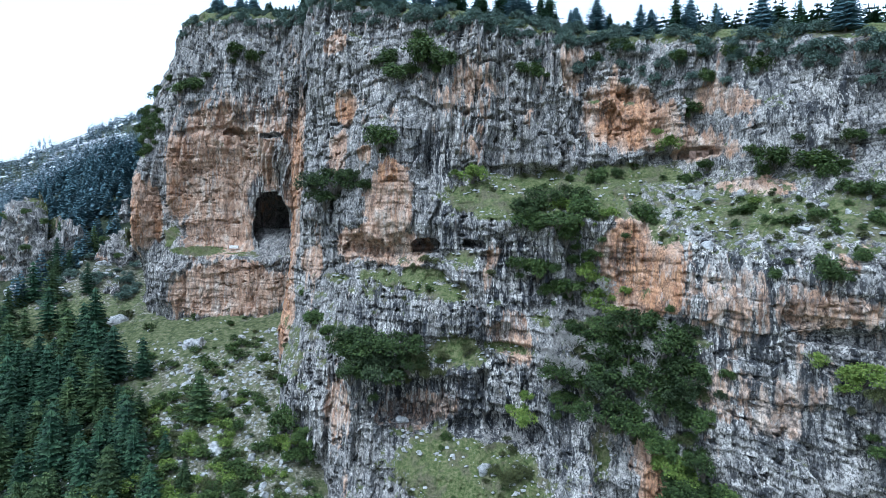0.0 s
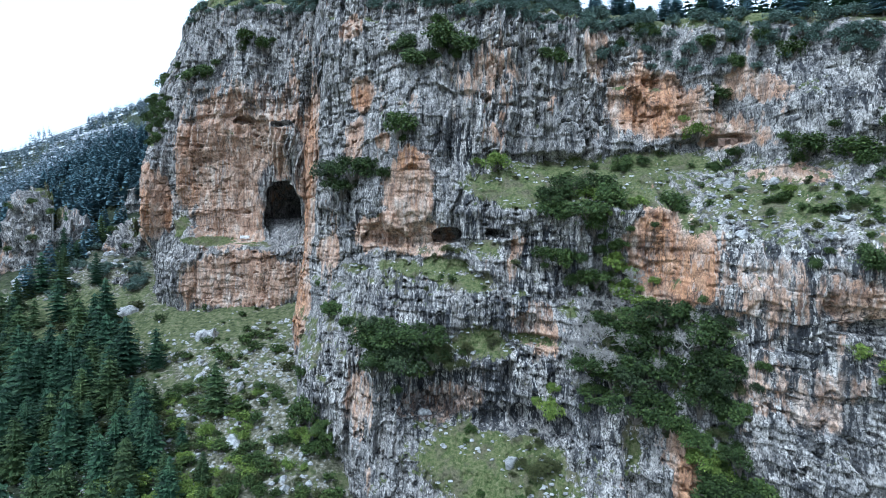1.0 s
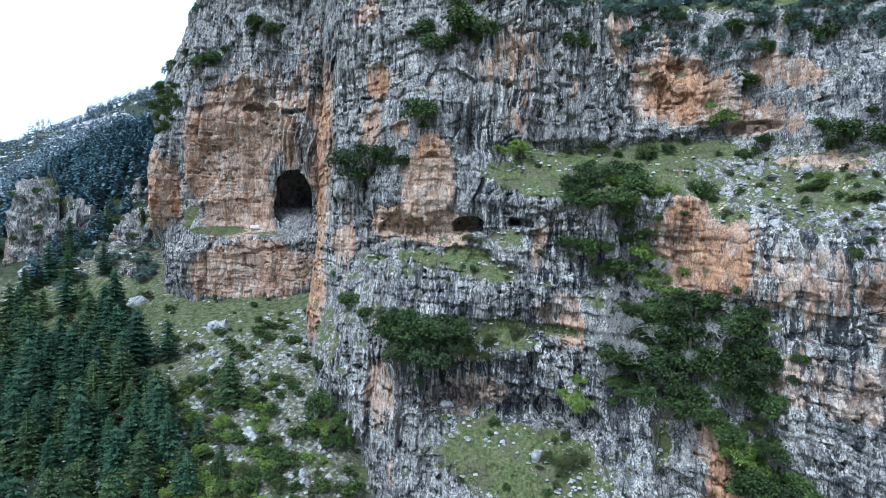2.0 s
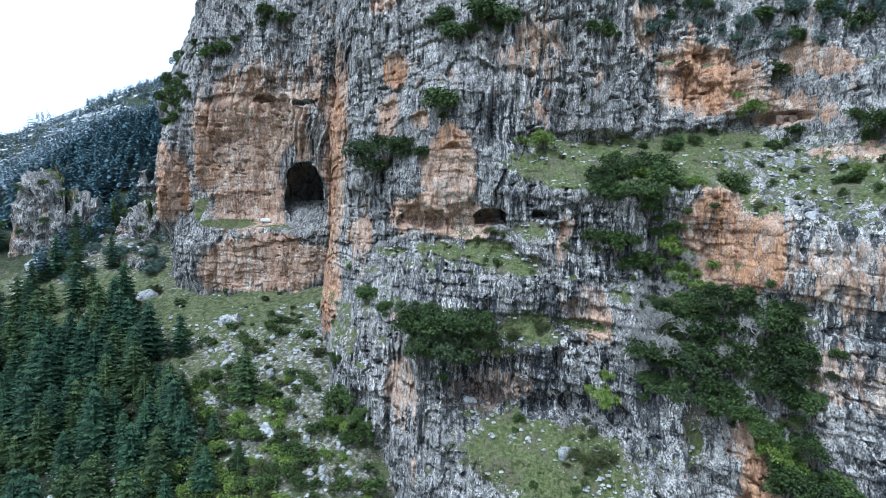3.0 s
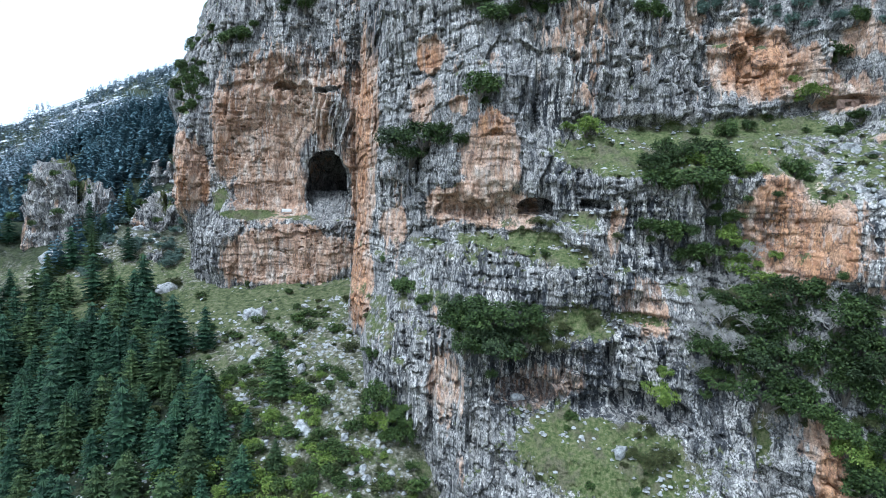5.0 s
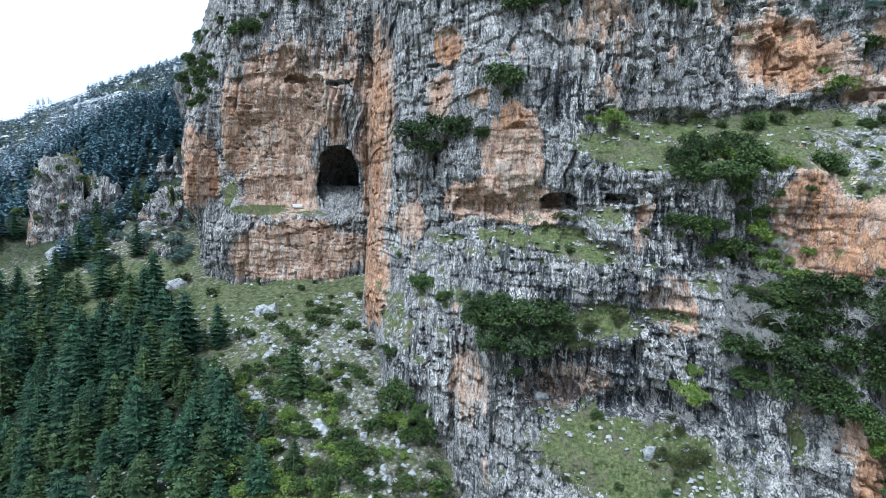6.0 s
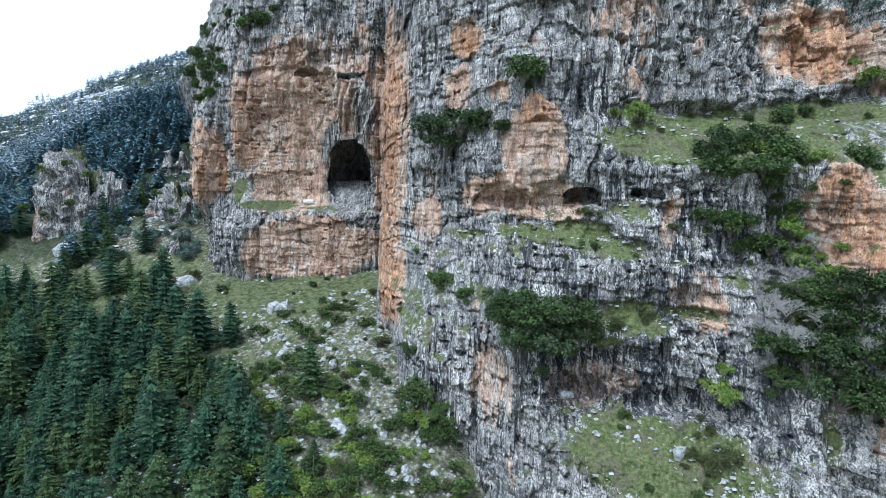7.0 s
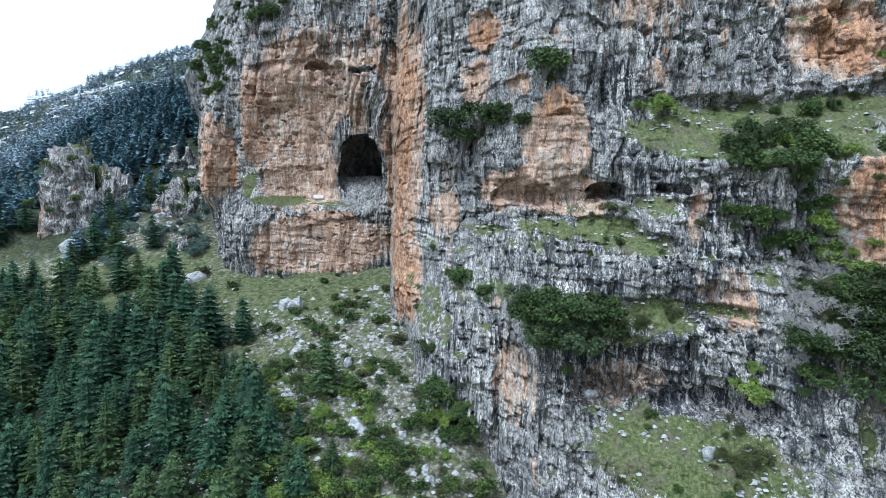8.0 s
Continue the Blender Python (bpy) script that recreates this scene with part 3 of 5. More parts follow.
WARM_SMALL = [(-25.5, 88.5, 3.6, 5, 1.4), (-27.5, 77, 4.2, 7, 1.15), (-18, 76, 2.6, 2.2, 1.3), (-33, 50, 5, 4, 0.9), (5, 86, 7, 12, 0.5), (27, 95, 3.5, 8, 1.2), (49.5, 79, 5, 5, 1.1), (54, 86, 3, 4.5, 1.0),
              (53.5, 69, 4, 2.2, 0.9), (55, 49, 6, 3.5, 0.9), (12.5, 40.5, 5, 4.5, 0.95), (7.8, 54, 1.6, 5, 1.1), (-4, 24.5, 8, 4, 0.9), (-20, 23, 6, 7, 0.62), (34, 19, 3.2, 9, 1.6), (-28, 106, 4, 4, 0.9)]
# dark wet rock and black streaks
STREAK = [(12, 90, 22, 20, 0.46), (62, 84, 12, 12, 0.66), (-64, 69, 4, 9, 1.3), (-53, 78, 5, 14, 1.3), (-60, 96, 16, 7, 0.9), (-40.5, 98, 3.5, 11, 1.05), (-3.5, 76, 4, 7, 1.15), (1, 59, 6, 8, 1.15), (14, 50, 9, 9, 1.2), (10, 32, 10, 4, 1.25), (-28, 24, 14, 18, 0.52), (4, 27, 28, 13, 0.95), (50, 38, 14, 18, 0.72), (-4, 42, 26, 8, 0.8),
          (4, 42, 16, 6, 1.0), (48, 53, 10, 7, 0.8), (48, 20, 14, 9, 0.7), (22, 28, 8, 12, 0.85), (34, 53, 3, 9, 0.8), (30, 88, 5, 12, 0.62)]
# grassy shelves and terraces
GRASS = [(8, 66.3, 11, 4.2, 1.5), (22, 69.2, 12, 3.8, 1.5), (38, 71.3, 15, 2.8, 1.3), (-4.5, 49.6, 6, 1.9, 1.5), (1.5, 46.8, 5, 2.3, 1.5), (2, 35.5, 8, 3.4, 1.2), (12, 36.8, 6, 1.3, 0.9), (4.5, 15.5, 17, 7, 1.5), (10, 9, 12, 7, 1.1),
         (3.2, 53.6, 4, 1.2, 1.2), (-24, 47.9, 3.5, 0.8, 1.2), (-81, 50.5, 10, 1.8, 1.3), (-90, 55.5, 2.6, 5, 1.2), (27, 22, 2.6, 6, 0.8), (50, 63, 12, 6, 0.85), (64, 62, 10, 6, 0.9), (-63, 49.8, 14, 0.9, 0.75)]


def fill(name, verts, faces, material, attrs=None, smooth_shade=False):
    me = bpy.data.meshes.new(name)
    verts, faces = np.asarray(verts, dtype=np.float32), faces if isinstance(faces, list) else np.asarray(faces, dtype=np.int32)
    if isinstance(faces, list):
        me.from_pydata(verts.tolist(), [], faces)
    else:
        count, sides = faces.shape
        me.vertices.add(len(verts))
        me.vertices.foreach_set("co", verts.ravel())
        me.loops.add(faces.size)
        me.loops.foreach_set("vertex_index", faces.ravel())
        me.polygons.add(count)
        me.polygons.foreach_set("loop_start", np.arange(0, faces.size, sides, dtype=np.int32))
    me.materials.append(material)
    for key, values in (attrs or {}).items():
        me.attributes.new(key, "FLOAT", "POINT").data.foreach_set("value", np.asarray(values, dtype=np.float32).ravel())
    if smooth_shade:
        me.polygons.foreach_set("use_smooth", [True] * len(me.polygons))
    me.update()
    return me


def sheet_faces(rows, cols):
    a = (np.arange(rows - 1)[:, None] * cols + np.arange(cols - 1)[None, :]).ravel()
    return np.stack([a, a + 1, a + cols + 1, a + cols], 1)


CX = np.concatenate([np.arange(-150, -118, 0.7), np.arange(-118, -49, 0.28), np.arange(-49, -37, 0.14), np.arange(-37, 68, 0.19), np.arange(68, 150, 2.0)])
CZ = np.concatenate([np.arange(-14, 4, 0.5), np.arange(4, 112, 0.21), np.arange(112, 130, 0.3), np.arange(130, 165, 0.8)])
GX, GZ = np.meshgrid(CX, CZ)
GY, G_WARM, G_STREAK, G_CAVE, G_UPRIGHT = face(GX, GZ)
# turf grows where the rock lies flat enough
low = np.array(GY)
for _ in range(22):
    low[1:-1] = (low[:-2] + low[1:-1] + low[2:]) / 3
    low[:, 1:-1] = (low[:, :-2] + low[:, 1:-1] + low[:, 2:]) / 3
lie = np.gradient(low, axis=0) / np.gradient(GZ, axis=0)
G_TURF = smooth(0.55, 1.6, lie) * (1 - G_CAVE) * (1 - 0.5 * smooth(36, 44, GX) * smooth(52, 56, GZ)) * 0.85 + 0.06 * smooth(0, 0.5, fbm(GX * 0.08, GZ * 0.1, 4, 333))
G_TURF = G_TURF * (1 - smooth(-100, -94, GX) * (1 - smooth(-46, -44, GX)) * smooth(20, 26, GZ) * (1 - smooth(100, 108, GZ)))
G_TURF = G_TURF + 0.8 * smooth(0, 5, GZ - rim(GX))
G_TURF = np.maximum(G_TURF, patches(GX + 1.2 * fbm(GX * 0.3, GZ * 0.3, 4, 335), GZ + 0.8 * fbm(GX * 0.25, GZ * 0.4, 4, 337), GRASS, 0.75)) - 3 * smooth(0.5, 0.9, G_CAVE)
# push the caves in, wider behind their mouths
PX, PY, PZ = np.array(GX), np.array(GY), np.array(GZ)
for cx, cz, rx, rz, depth, flare in HOLLOWS:
    r = np.clip(hollow_r(GX, GZ, cx, cz, rx, rz), 1e-3, 1)
    t = np.clip((1 - r) / 0.3, 0, 1)
    spread = np.where(r < 1, np.where(r > 0.7, 1 + (flare - 1) * t, flare * r / 0.7) / r, 1)
    deep = np.where(r < 1, depth * np.where(r > 0.7, 0.45 * t, 0.45 + 0.55 * (0.7 - r) / 0.7), 0)
    PX, PZ = cx + (PX - cx) * np.where(r < 1, spread, 1), np.where(r < 1, cz + (PZ - cz) * (1 + (spread - 1) * 0.6), PZ)
    PY = PY + deep
    ramp_z = cz - rz * 0.93 + np.minimum(deep, 12) * (0.62 if rz > 5 else 0.15) + 0.8 * fbm(PX * 0.7, PY * 0.7, 4, 601)
    PZ = np.where((r < 0.99), np.maximum(PZ, np.minimum(ramp_z, cz + rz)), PZ)
G_RUST = np.zeros(GX.shape)
for cx, cz, rx, rz in ((-43.5, 66, 5, 40), (-42, 36, 5, 14), (36, 53, 6, 10), (39, 84, 10, 8), (-12, 72, 4, 5), (-103, 60, 5, 12), (34, 18, 3, 9), (-25.5, 88, 3, 4)):
    G_RUST = np.maximum(G_RUST, blob(GX, GZ, cx, cz, rx, rz, 0.8))
CLIFF = np.stack([PX, PY, PZ], -1).reshape(-1, 3)
cliff = new("cliff", fill("cliff", CLIFF, sheet_faces(*GX.shape), M_ROCK, {"warm": G_WARM, "streak": G_STREAK, "turf": G_TURF, "rust": G_RUST, "upright": G_UPRIGHT}))
tagged(cliff, "tall grey and orange limestone cliff with caves, streaks and grassy ledges", "cliff", kind="structure")


def on_cliff(x, z):
    """A point of the cliff's face."""
    c, r = np.clip(np.searchsorted(CX, x), 1, len(CX) - 1), np.clip(np.searchsorted(CZ, z), 1, len(CZ) - 1)
    return Vector((x, float(low[r, c]), z))


# ---- the ground: valley, wooded slope, plateau, far mountain ----
SLOPE = [(-1500, 120), (-600, -60), (-200, -110), (0, -75), (100, -10), (128, 5.5), (151, 16.5), (173, 25), (197, 31), (230, 44), (270, 63), (305, 82), (400, 112), (520, 138), (640, 138), (900, 150), (2500, 190)]


def ground_z(x, y):
    z = np.interp(y, *zip(*SLOPE))
    lean = np.interp(y, (60, 145, 195, 300, 600), (0.25, 0.22, 0.06, 0.05, 0.10))
    z = z - lean * np.clip(-60 - x, -20, 400) - 0.55 * np.clip(x + 28, 0, 60)
    ridge = np.interp(x / np.maximum(y, 300), (-1.6, -0.78, -0.71, -0.66, -0.6, -0.46, -0.3), (0.05, 0.07, 0.095, 0.13, 0.145, 0.19, 0.23))
    z = z + smooth(560, 1150, y) * np.maximum(52 + ridge * np.clip(y, 300, 1150) - z, 0) - 0.25 * np.clip(y - 1180, 0, 600)
    z = z + 1.5 * fbm(x * 0.045, y * 0.045, 5, 201) + 0.5 * fbm(x * 0.3, y * 0.3, 4, 211) + smooth(450, 900, y) * 16 * fbm(x * 0.008, y * 0.008, 5, 221)
    z = z - 10 * blob(x, y, -172, 232, 30, 22, 0.9)
    z = z - 210 * np.clip(-x / np.maximum(y, 100) - 0.54, 0, 0.4) * smooth(235, 330, y) * (1 - smooth(650, 850, y))
    inner = plan(x, rim(x)) + 7
    top = rim(x) + 0.5 + np.clip(y - inner, 0, 260) * (0.10 + 0.22 * smooth(15, 75, x))
    inside = smooth(0, 10, y - inner) * smooth(-140, -112, x)
    return z * (1 - inside) + np.maximum(z, top) * inside


def stretch(lo, a, b, hi, step):
    left, right = [a], [b]
    s = step
    while left[-1] > lo:
        s *= 1.18
        left.append(left[-1] - s)
    s = step
    while right[-1] < hi:
        s *= 1.18
        right.append(right[-1] + s)
    return np.array(left[:0:-1] + list(np.arange(a, b, step)) + right)


HX, HY = np.meshgrid(stretch(-3000, -185, -15, 3000, 0.75), stretch(-2500, 100, 300, 4000, 0.75))
HZ = ground_z(HX, HY)
# room for the great cave inside the rock
HZ = np.where((np.abs(HX + 57) < 15) & (HY > 208) & (HY < 247), np.minimum(HZ, 46), HZ)
H_TURF = np.clip(0.52 + 0.55 * blob(HX, HY, -75, 186, 32, 16, 0.6) + 0.45 * blob(HX, HY, -122, 196, 24, 22, 0.7) - 0.18 * blob(HX, HY, -46, 134, 32, 34, 0.6) - 0.35 * blob(HX, HY, -127, 234, 20, 34, 0.7), 0, 1)
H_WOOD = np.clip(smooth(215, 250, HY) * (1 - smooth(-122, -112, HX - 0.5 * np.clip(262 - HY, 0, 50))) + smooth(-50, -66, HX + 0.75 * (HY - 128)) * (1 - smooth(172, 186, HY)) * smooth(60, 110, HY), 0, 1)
# snow and bare rock, spread further down the far slopes to lighten for haze
H_SNOW = smooth(420, 800, HY) * (0.22 + 0.25 * smooth(-0.56, -0.62, HX / np.maximum(HY, 1)) * smooth(110, 180, HZ)) - 3 * (1 - smooth(380, 480, HY))
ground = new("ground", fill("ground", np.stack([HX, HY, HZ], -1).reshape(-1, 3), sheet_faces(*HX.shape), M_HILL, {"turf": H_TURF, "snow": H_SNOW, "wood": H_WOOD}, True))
tagged(ground, "stony mountain slope with rough grass below the cliff", "ground", kind="structure")


def on_ground(x, y):
    return Vector((x, y, float(ground_z(np.array([float(x)]), np.array([float(y)]))[0])))


# ---- plants ----
def part(name, mesh, parent, label=""):
    ob = new(name, mesh)
    ob.parent = parent
    return tagged(ob, label)


def tube(points, radii, sides=6):
    """A tapered limb through the points."""
    verts, faces = [], []
    for k, (p, r) in enumerate(zip(points, radii)):
        p = Vector(p)
        ahead = Vector(points[min(k + 1, len(points) - 1)]) - Vector(points[max(k - 1, 0)])
        q = ahead.to_track_quat("Z", "Y")
        for s in range(sides):
            a = 2 * math.pi * s / sides
            verts.append(tuple(p + q @ Vector((r * math.cos(a), r * math.sin(a), 0))))
        if k:
            o = (k - 1) * sides
            faces += [(o + s, o + (s + 1) % sides, o + sides + (s + 1) % sides, o + sides + s) for s in range(sides)]
    return verts, faces


def joined(pieces):
    verts, faces = [], []
    for v, f in pieces:
        o = len(verts)
        verts += v
        faces += [tuple(i + o for i in face_) for face_ in f]
    return verts, faces


def spray(rng, at, way, length, width, droop):
    """One twig with needles or leaves: a bent, pointed blade."""
    at, way = Vector(at), Vector(way).normalized()
    side = way.cross(Vector((0, 0, 1)))
    side = (side if side.length > 0.01 else Vector((1, 0, 0))).normalized() * width
    side.rotate(Matrix.Rotation(rng.uniform(-0.7, 0.7), 3, way))
    mid = at + way * length * 0.55 + Vector((0, 0, droop * 0.3))
    tip = at + way * length + Vector((0, 0, -droop))
    return [tuple(at), tuple(mid + side), tuple(tip), tuple(mid - side)], [(0, 1, 2), (0, 2, 3)]


def make_fir(seed, height, radius, needles, bare=0.05):
    rng = random.Random(seed)
    root = new("fir_tree")
    v, f = tube([(0, 0, -1.0), (0.04, 0, height * 0.3), (0, 0.05, height * 0.7), (0, 0, height * 0.98)], [0.26, 0.2, 0.11, 0.02])
    part("trunk", fill("trunk", v, f, M_BARK), root)
    bits = []
    power = rng.uniform(0.5, 0.75)
    whorls = int(height * rng.uniform(0.9, 1.2))
    for w in range(whorls):
        t = (w + rng.random() * 0.3) / whorls
        z = height * (bare + (1 - bare) * t)
        reach = radius * (1 - t) ** power * min(1, 0.7 + t * 2.5) * rng.uniform(0.78, 1.18) + 0.12
        # the dense inner skirt of the tier
        v, f = [(0, 0, z + height / whorls * 0.9)], []
        for b in range(15):
            a = 6.283 * b / 15
            q = reach * (rng.uniform(0.65, 0.95) if b % 2 else rng.uniform(0.3, 0.6))
            v.append((math.cos(a) * q, math.sin(a) * q, z - 0.1 * q + rng.uniform(-0.15, 0.15)))
            f.append((0, 1 + b, 1 + (b + 1) % 15))
        bits.append((v, f))
        count = max(6, int(10 * (1 - t) + 6))
        spin = rng.random() * 6.3
        for b in range(count):
            a = spin + 6.283 * b / count + rng.uniform(-0.3, 0.3)
            r = reach * rng.uniform(0.75, 1.15)
            z = height * (bare + (1 - bare) * t) + rng.uniform(-0.3, 0.3)
            tilt = 0.22 * t - 0.20 * (1 - t)
            n = max(2, int(r / 0.42))
            for k in range(n):
                s = (k + 0.7) / n * r
                base = Vector((math.cos(a) * s * 0.85, math.sin(a) * s * 0.85, z + tilt * s + 0.03 * s * s))
                for turn in (-0.75, 0.75) if k < n - 1 else (-0.55, 0.0, 0.55):
                    b_ = a + turn + rng.uniform(-0.25, 0.25)
                    d = Vector((math.cos(b_), math.sin(b_), rng.uniform(-0.2, 0.1)))
                    bits.append(spray(rng, base, d, rng.uniform(0.5, 0.85) * (0.55 + 0.45 * (1 - t)), rng.uniform(0.13, 0.21), 0.12))
    part("crown", fill("crown", *joined(bits), needles), root)
    return tagged(root, "dark green fir tree with tiered branches", "tree", "firs on the slope")


def make_bush(name, seed, lobes, leaf, material, lobe=(0.30, 0.50), flat=0.8, count=260, label="", group=""):
    """A shrub of about 1 m radius: short stems and rounded, uneven lobes of leaf clumps."""
    rng = random.Random(seed)
    root = new(name)
    centres = []
    for k in range(lobes):
        a, r = rng.random() * 6.283, math.sqrt(rng.random()) * (1.0 - lobe[0]) if k else 0
        up = 0.25 + (0.55 * math.sqrt(max(0, 1 - r * r))) * rng.uniform(0.3, 1.15)
        centres.append((Vector((r * math.cos(a), r * math.sin(a), up)), rng.uniform(*lobe)))
    stems = [tube([(0.04 * math.cos(k), 0.04 * math.sin(k), -0.3), c * 0.5 + Vector((0, 0, 0.05)), c], [0.05, 0.03, 0.010], 5) for k, (c, r) in enumerate(centres[:7])]
    v, f = joined(stems)
    v.append((0, 0, -0.4))
    f += [(len(v) - 1, k * 15 + s_, k * 15 + (s_ + 1) % 5) for k in range(len(stems)) for s_ in range(5)]
    part("stem", fill("stem", v, f, M_BARK), root)
    bits = []
    for c, r in centres:
        for _ in range(int(count * (r / 0.4) ** 2)):
            d = Vector((rng.gauss(0, 1), rng.gauss(0, 1), rng.gauss(0.2, 1))).normalized()
            rad = r * rng.uniform(0.5, 1.1) * (1 + 0.25 * math.sin(5 * d.x + seed) * math.cos(4 * d.y + c.x * 9))
            p = c + Vector((d.x * rad, d.y * rad, d.z * rad * flat))
            way = d + Vector((rng.gauss(0, 0.7), rng.gauss(0, 0.7), rng.gauss(0, 0.5)))
            size = leaf * rng.uniform(0.6, 1.3)
            bits.append(spray(rng, p, way, size, size * 0.40, size * 0.2))
    part("crown", fill("crown", *joined(bits), material), root)
    return tagged(root, label, "shrub", group)


def make_bare(seed):
    """A leafless shrub of forked twigs, about 1 m in radius."""
    rng = random.Random(seed)
    root = new("bare_shrub")
    limbs = []

    def grow(p, way, length, r, depth):
        q = p + way * length
        bend = p + way * length * 0.5 + Vector((rng.gauss(0, 0.05), rng.gauss(0, 0.05), 0.03))
        limbs.append(tube([p, bend, q], [r, r * 0.8, r * 0.6], 4))
        if depth:
            for _ in range(3):
                w = (way + Vector((rng.gauss(0, 0.5), rng.gauss(0, 0.5), rng.gauss(0.1, 0.4)))).normalized()
                grow(q, w, length * rng.uniform(0.55, 0.85), r * 0.66, depth - 1)

    for k in range(5):
        a = k * 1.26 + rng.random()
        grow(Vector((0, 0, -0.15)), Vector((math.cos(a) * 0.7, math.sin(a) * 0.7, 0.8)).normalized(), 0.40, 0.028, 4)
    part("crown", fill("crown", *joined(limbs), M_DRY), root)
    return tagged(root, "leafless grey shrub with tangled twigs on the rock", "shrub", "bare shrubs on the cliff")


def make_boulder(seed, squash=0.75):
    """A cracked, angular block of about 1 m across."""
    rng = random.Random(seed)
    bm = bmesh.new()
    bmesh.ops.create_icosphere(bm, subdivisions=3, radius=0.55)
    planes = []
    for _ in range(14):
        nrm = Vector((rng.gauss(0, 1), rng.gauss(0, 1), rng.gauss(0, 1))).normalized()
        planes.append((nrm, rng.uniform(0.22, 0.42)))
    for v in bm.verts:
        for nrm, d in planes:
            over = v.co.dot(nrm) - d
            if over > 0:
                v.co -= nrm * over
        v.co += v.co.normalized() * (0.07 * noise.noise(v.co * 4 + Vector((seed, 0, 0))) + 0.04 * noise.noise(v.co * 11))
        v.co.z *= squash
    me = bpy.data.meshes.new("boulder")
    bm.to_mesh(me)
    bm.free()
    me.materials.append(M_STONE)
    return me


rng = random.Random(7)


class Stand:
    """Sets out things that look alike: the first place takes the built thing, the others its copies."""

    def __init__(self, *things):
        self.things, self.fresh = things, set(things)

    def put(self, k, place, size, turn, lean=0.0):
        ob = self.things[k % len(self.things)]
        m = Matrix.LocRotScale(place, Euler((lean, 0, 0)).to_matrix() @ Euler((0, 0, turn)).to_matrix(), Vector(size) if hasattr(size, "__len__") else Vector((size, size, size)))
        if ob in self.fresh:
            self.fresh.discard(ob)
            ob.matrix_basis = m
            return ob
        return copy_thing(ob, m @ Matrix.Diagonal((1 / ob.scale[0], 1 / ob.scale[1], 1 / ob.scale[2], 1)))


firs = Stand(*[make_fir(k, 12, r, m) for k, r, m in ((1, 3.7, M_FIR), (2, 4.2, M_FIR), (3, 3.3, M_FIR_WARM), (4, 3.9, M_FIR), (5, 3.0, M_FIR), (6, 4.3, M_FIR_WARM), (7, 3.5, M_FIR), (8, 3.8, M_FIR_WARM))])
oaks = Stand(*[make_bush("evergreen_shrub", 20 + k, n, 0.135, M_OAK, (0.22, 0.42), count=190, label="dense dark green evergreen shrub rooted in the rock", group="evergreen shrubs") for k, n in enumerate((10, 12, 11))])
slope_oaks = Stand(*[make_bush("hillside_shrub", 80 + k, n, 0.135, M_OAK, (0.22, 0.42), count=190, label="dense dark green shrub on the stony slope", group="hillside shrubs") for k, n in enumerate((10, 12))])
rim_oaks = Stand(*[make_bush("rim_shrub", 26 + k, n, 0.15, M_RIM, (0.2, 0.36), flat=0.9, count=150, label="dense dark shrub along the rim of the cliff", group="rim shrubs") for k, n in enumerate((13, 11, 14))])
great_oaks = Stand(*[make_bush("evergreen_oak", 30 + k, n, 0.085, m, (0.12, 0.26), count=430, label="broad dark green evergreen oak growing from the cliff", group="evergreen oaks") for k, (n, m) in enumerate(((26, M_DEEP), (30, M_HOLM), (24, M_DEEP), (28, M_OAK)))])
olives = Stand(*[make_bush("olive_green_shrub", 35 + k, n, 0.10, M_OLIVE, (0.24, 0.4), count=320, label="olive green shrub on a rock ledge", group="olive green shrubs") for k, n in enumerate((10, 8))])
brights = Stand(*[make_bush("leafy_shrub", 40 + k, n, 0.11, M_BRIGHT, (0.24, 0.42), count=320, label="bright yellow-green leafy shrub rooted in the rock", group="bright shrubs") for k, n in enumerate((9, 11))])
bares = Stand(*[make_bare(60 + k) for k in range(3)])
ledge_mats = Stand(*[make_bush("ledge_shrub", 56 + k, n, 0.20, m, flat=0.7, count=95, label="low green shrub on the grassy rock ledge", group="ledge shrubs") for k, (n, m) in enumerate(((5, M_OAK), (4, M_OLIVE), (6, M_OAK)))])
mats = Stand(*[make_bush("cushion_shrub", 50 + k, n, 0.20, m, flat=0.65, count=95, label="low green cushion shrub among the stones", group="cushion shrubs") for k, (n, m) in enumerate(((5, M_OAK), (4, M_OLIVE), (6, M_OAK), (5, M_OAK)))])


def stand_of_firs(count, inside, spacing, lo, hi):
    """Firs at random over a stretch of the slope."""
    placed, tries = [], 0
    while len(placed) < count and tries < count * 60:
        tries += 1
        x, y = rng.uniform(-175, -40), rng.uniform(96, 235)
        if rng.random() > inside(x, y) or any((x - a) ** 2 + (y - b) ** 2 < spacing ** 2 for a, b in placed):
            continue
        placed.append((x, y))
        h = rng.uniform(lo, hi)
        firs.put(rng.randrange(8), on_ground(x, y), (h * rng.uniform(1.0, 1.3), h * rng.uniform(1.0, 1.3), h), rng.random() * 6.28)


def lower_wood(x, y):
    edge = -67 - 0.72 * (y - 128) if y > 118 else -66
    if x > edge + 5 or x < -0.86 * y - 12:
        return 0
    if y > 195 and (-190 < x < -145 and y < 252 or x > -140):
        return 0
    if y > 172 + 0.1 * (x + 130):
        return 0.05 if x > -138 and y < 215 else 0.16
    return 1.0 if x < edge else 0.3


stand_of_firs(215, lower_wood, 4.2, 0.45, 1.3)
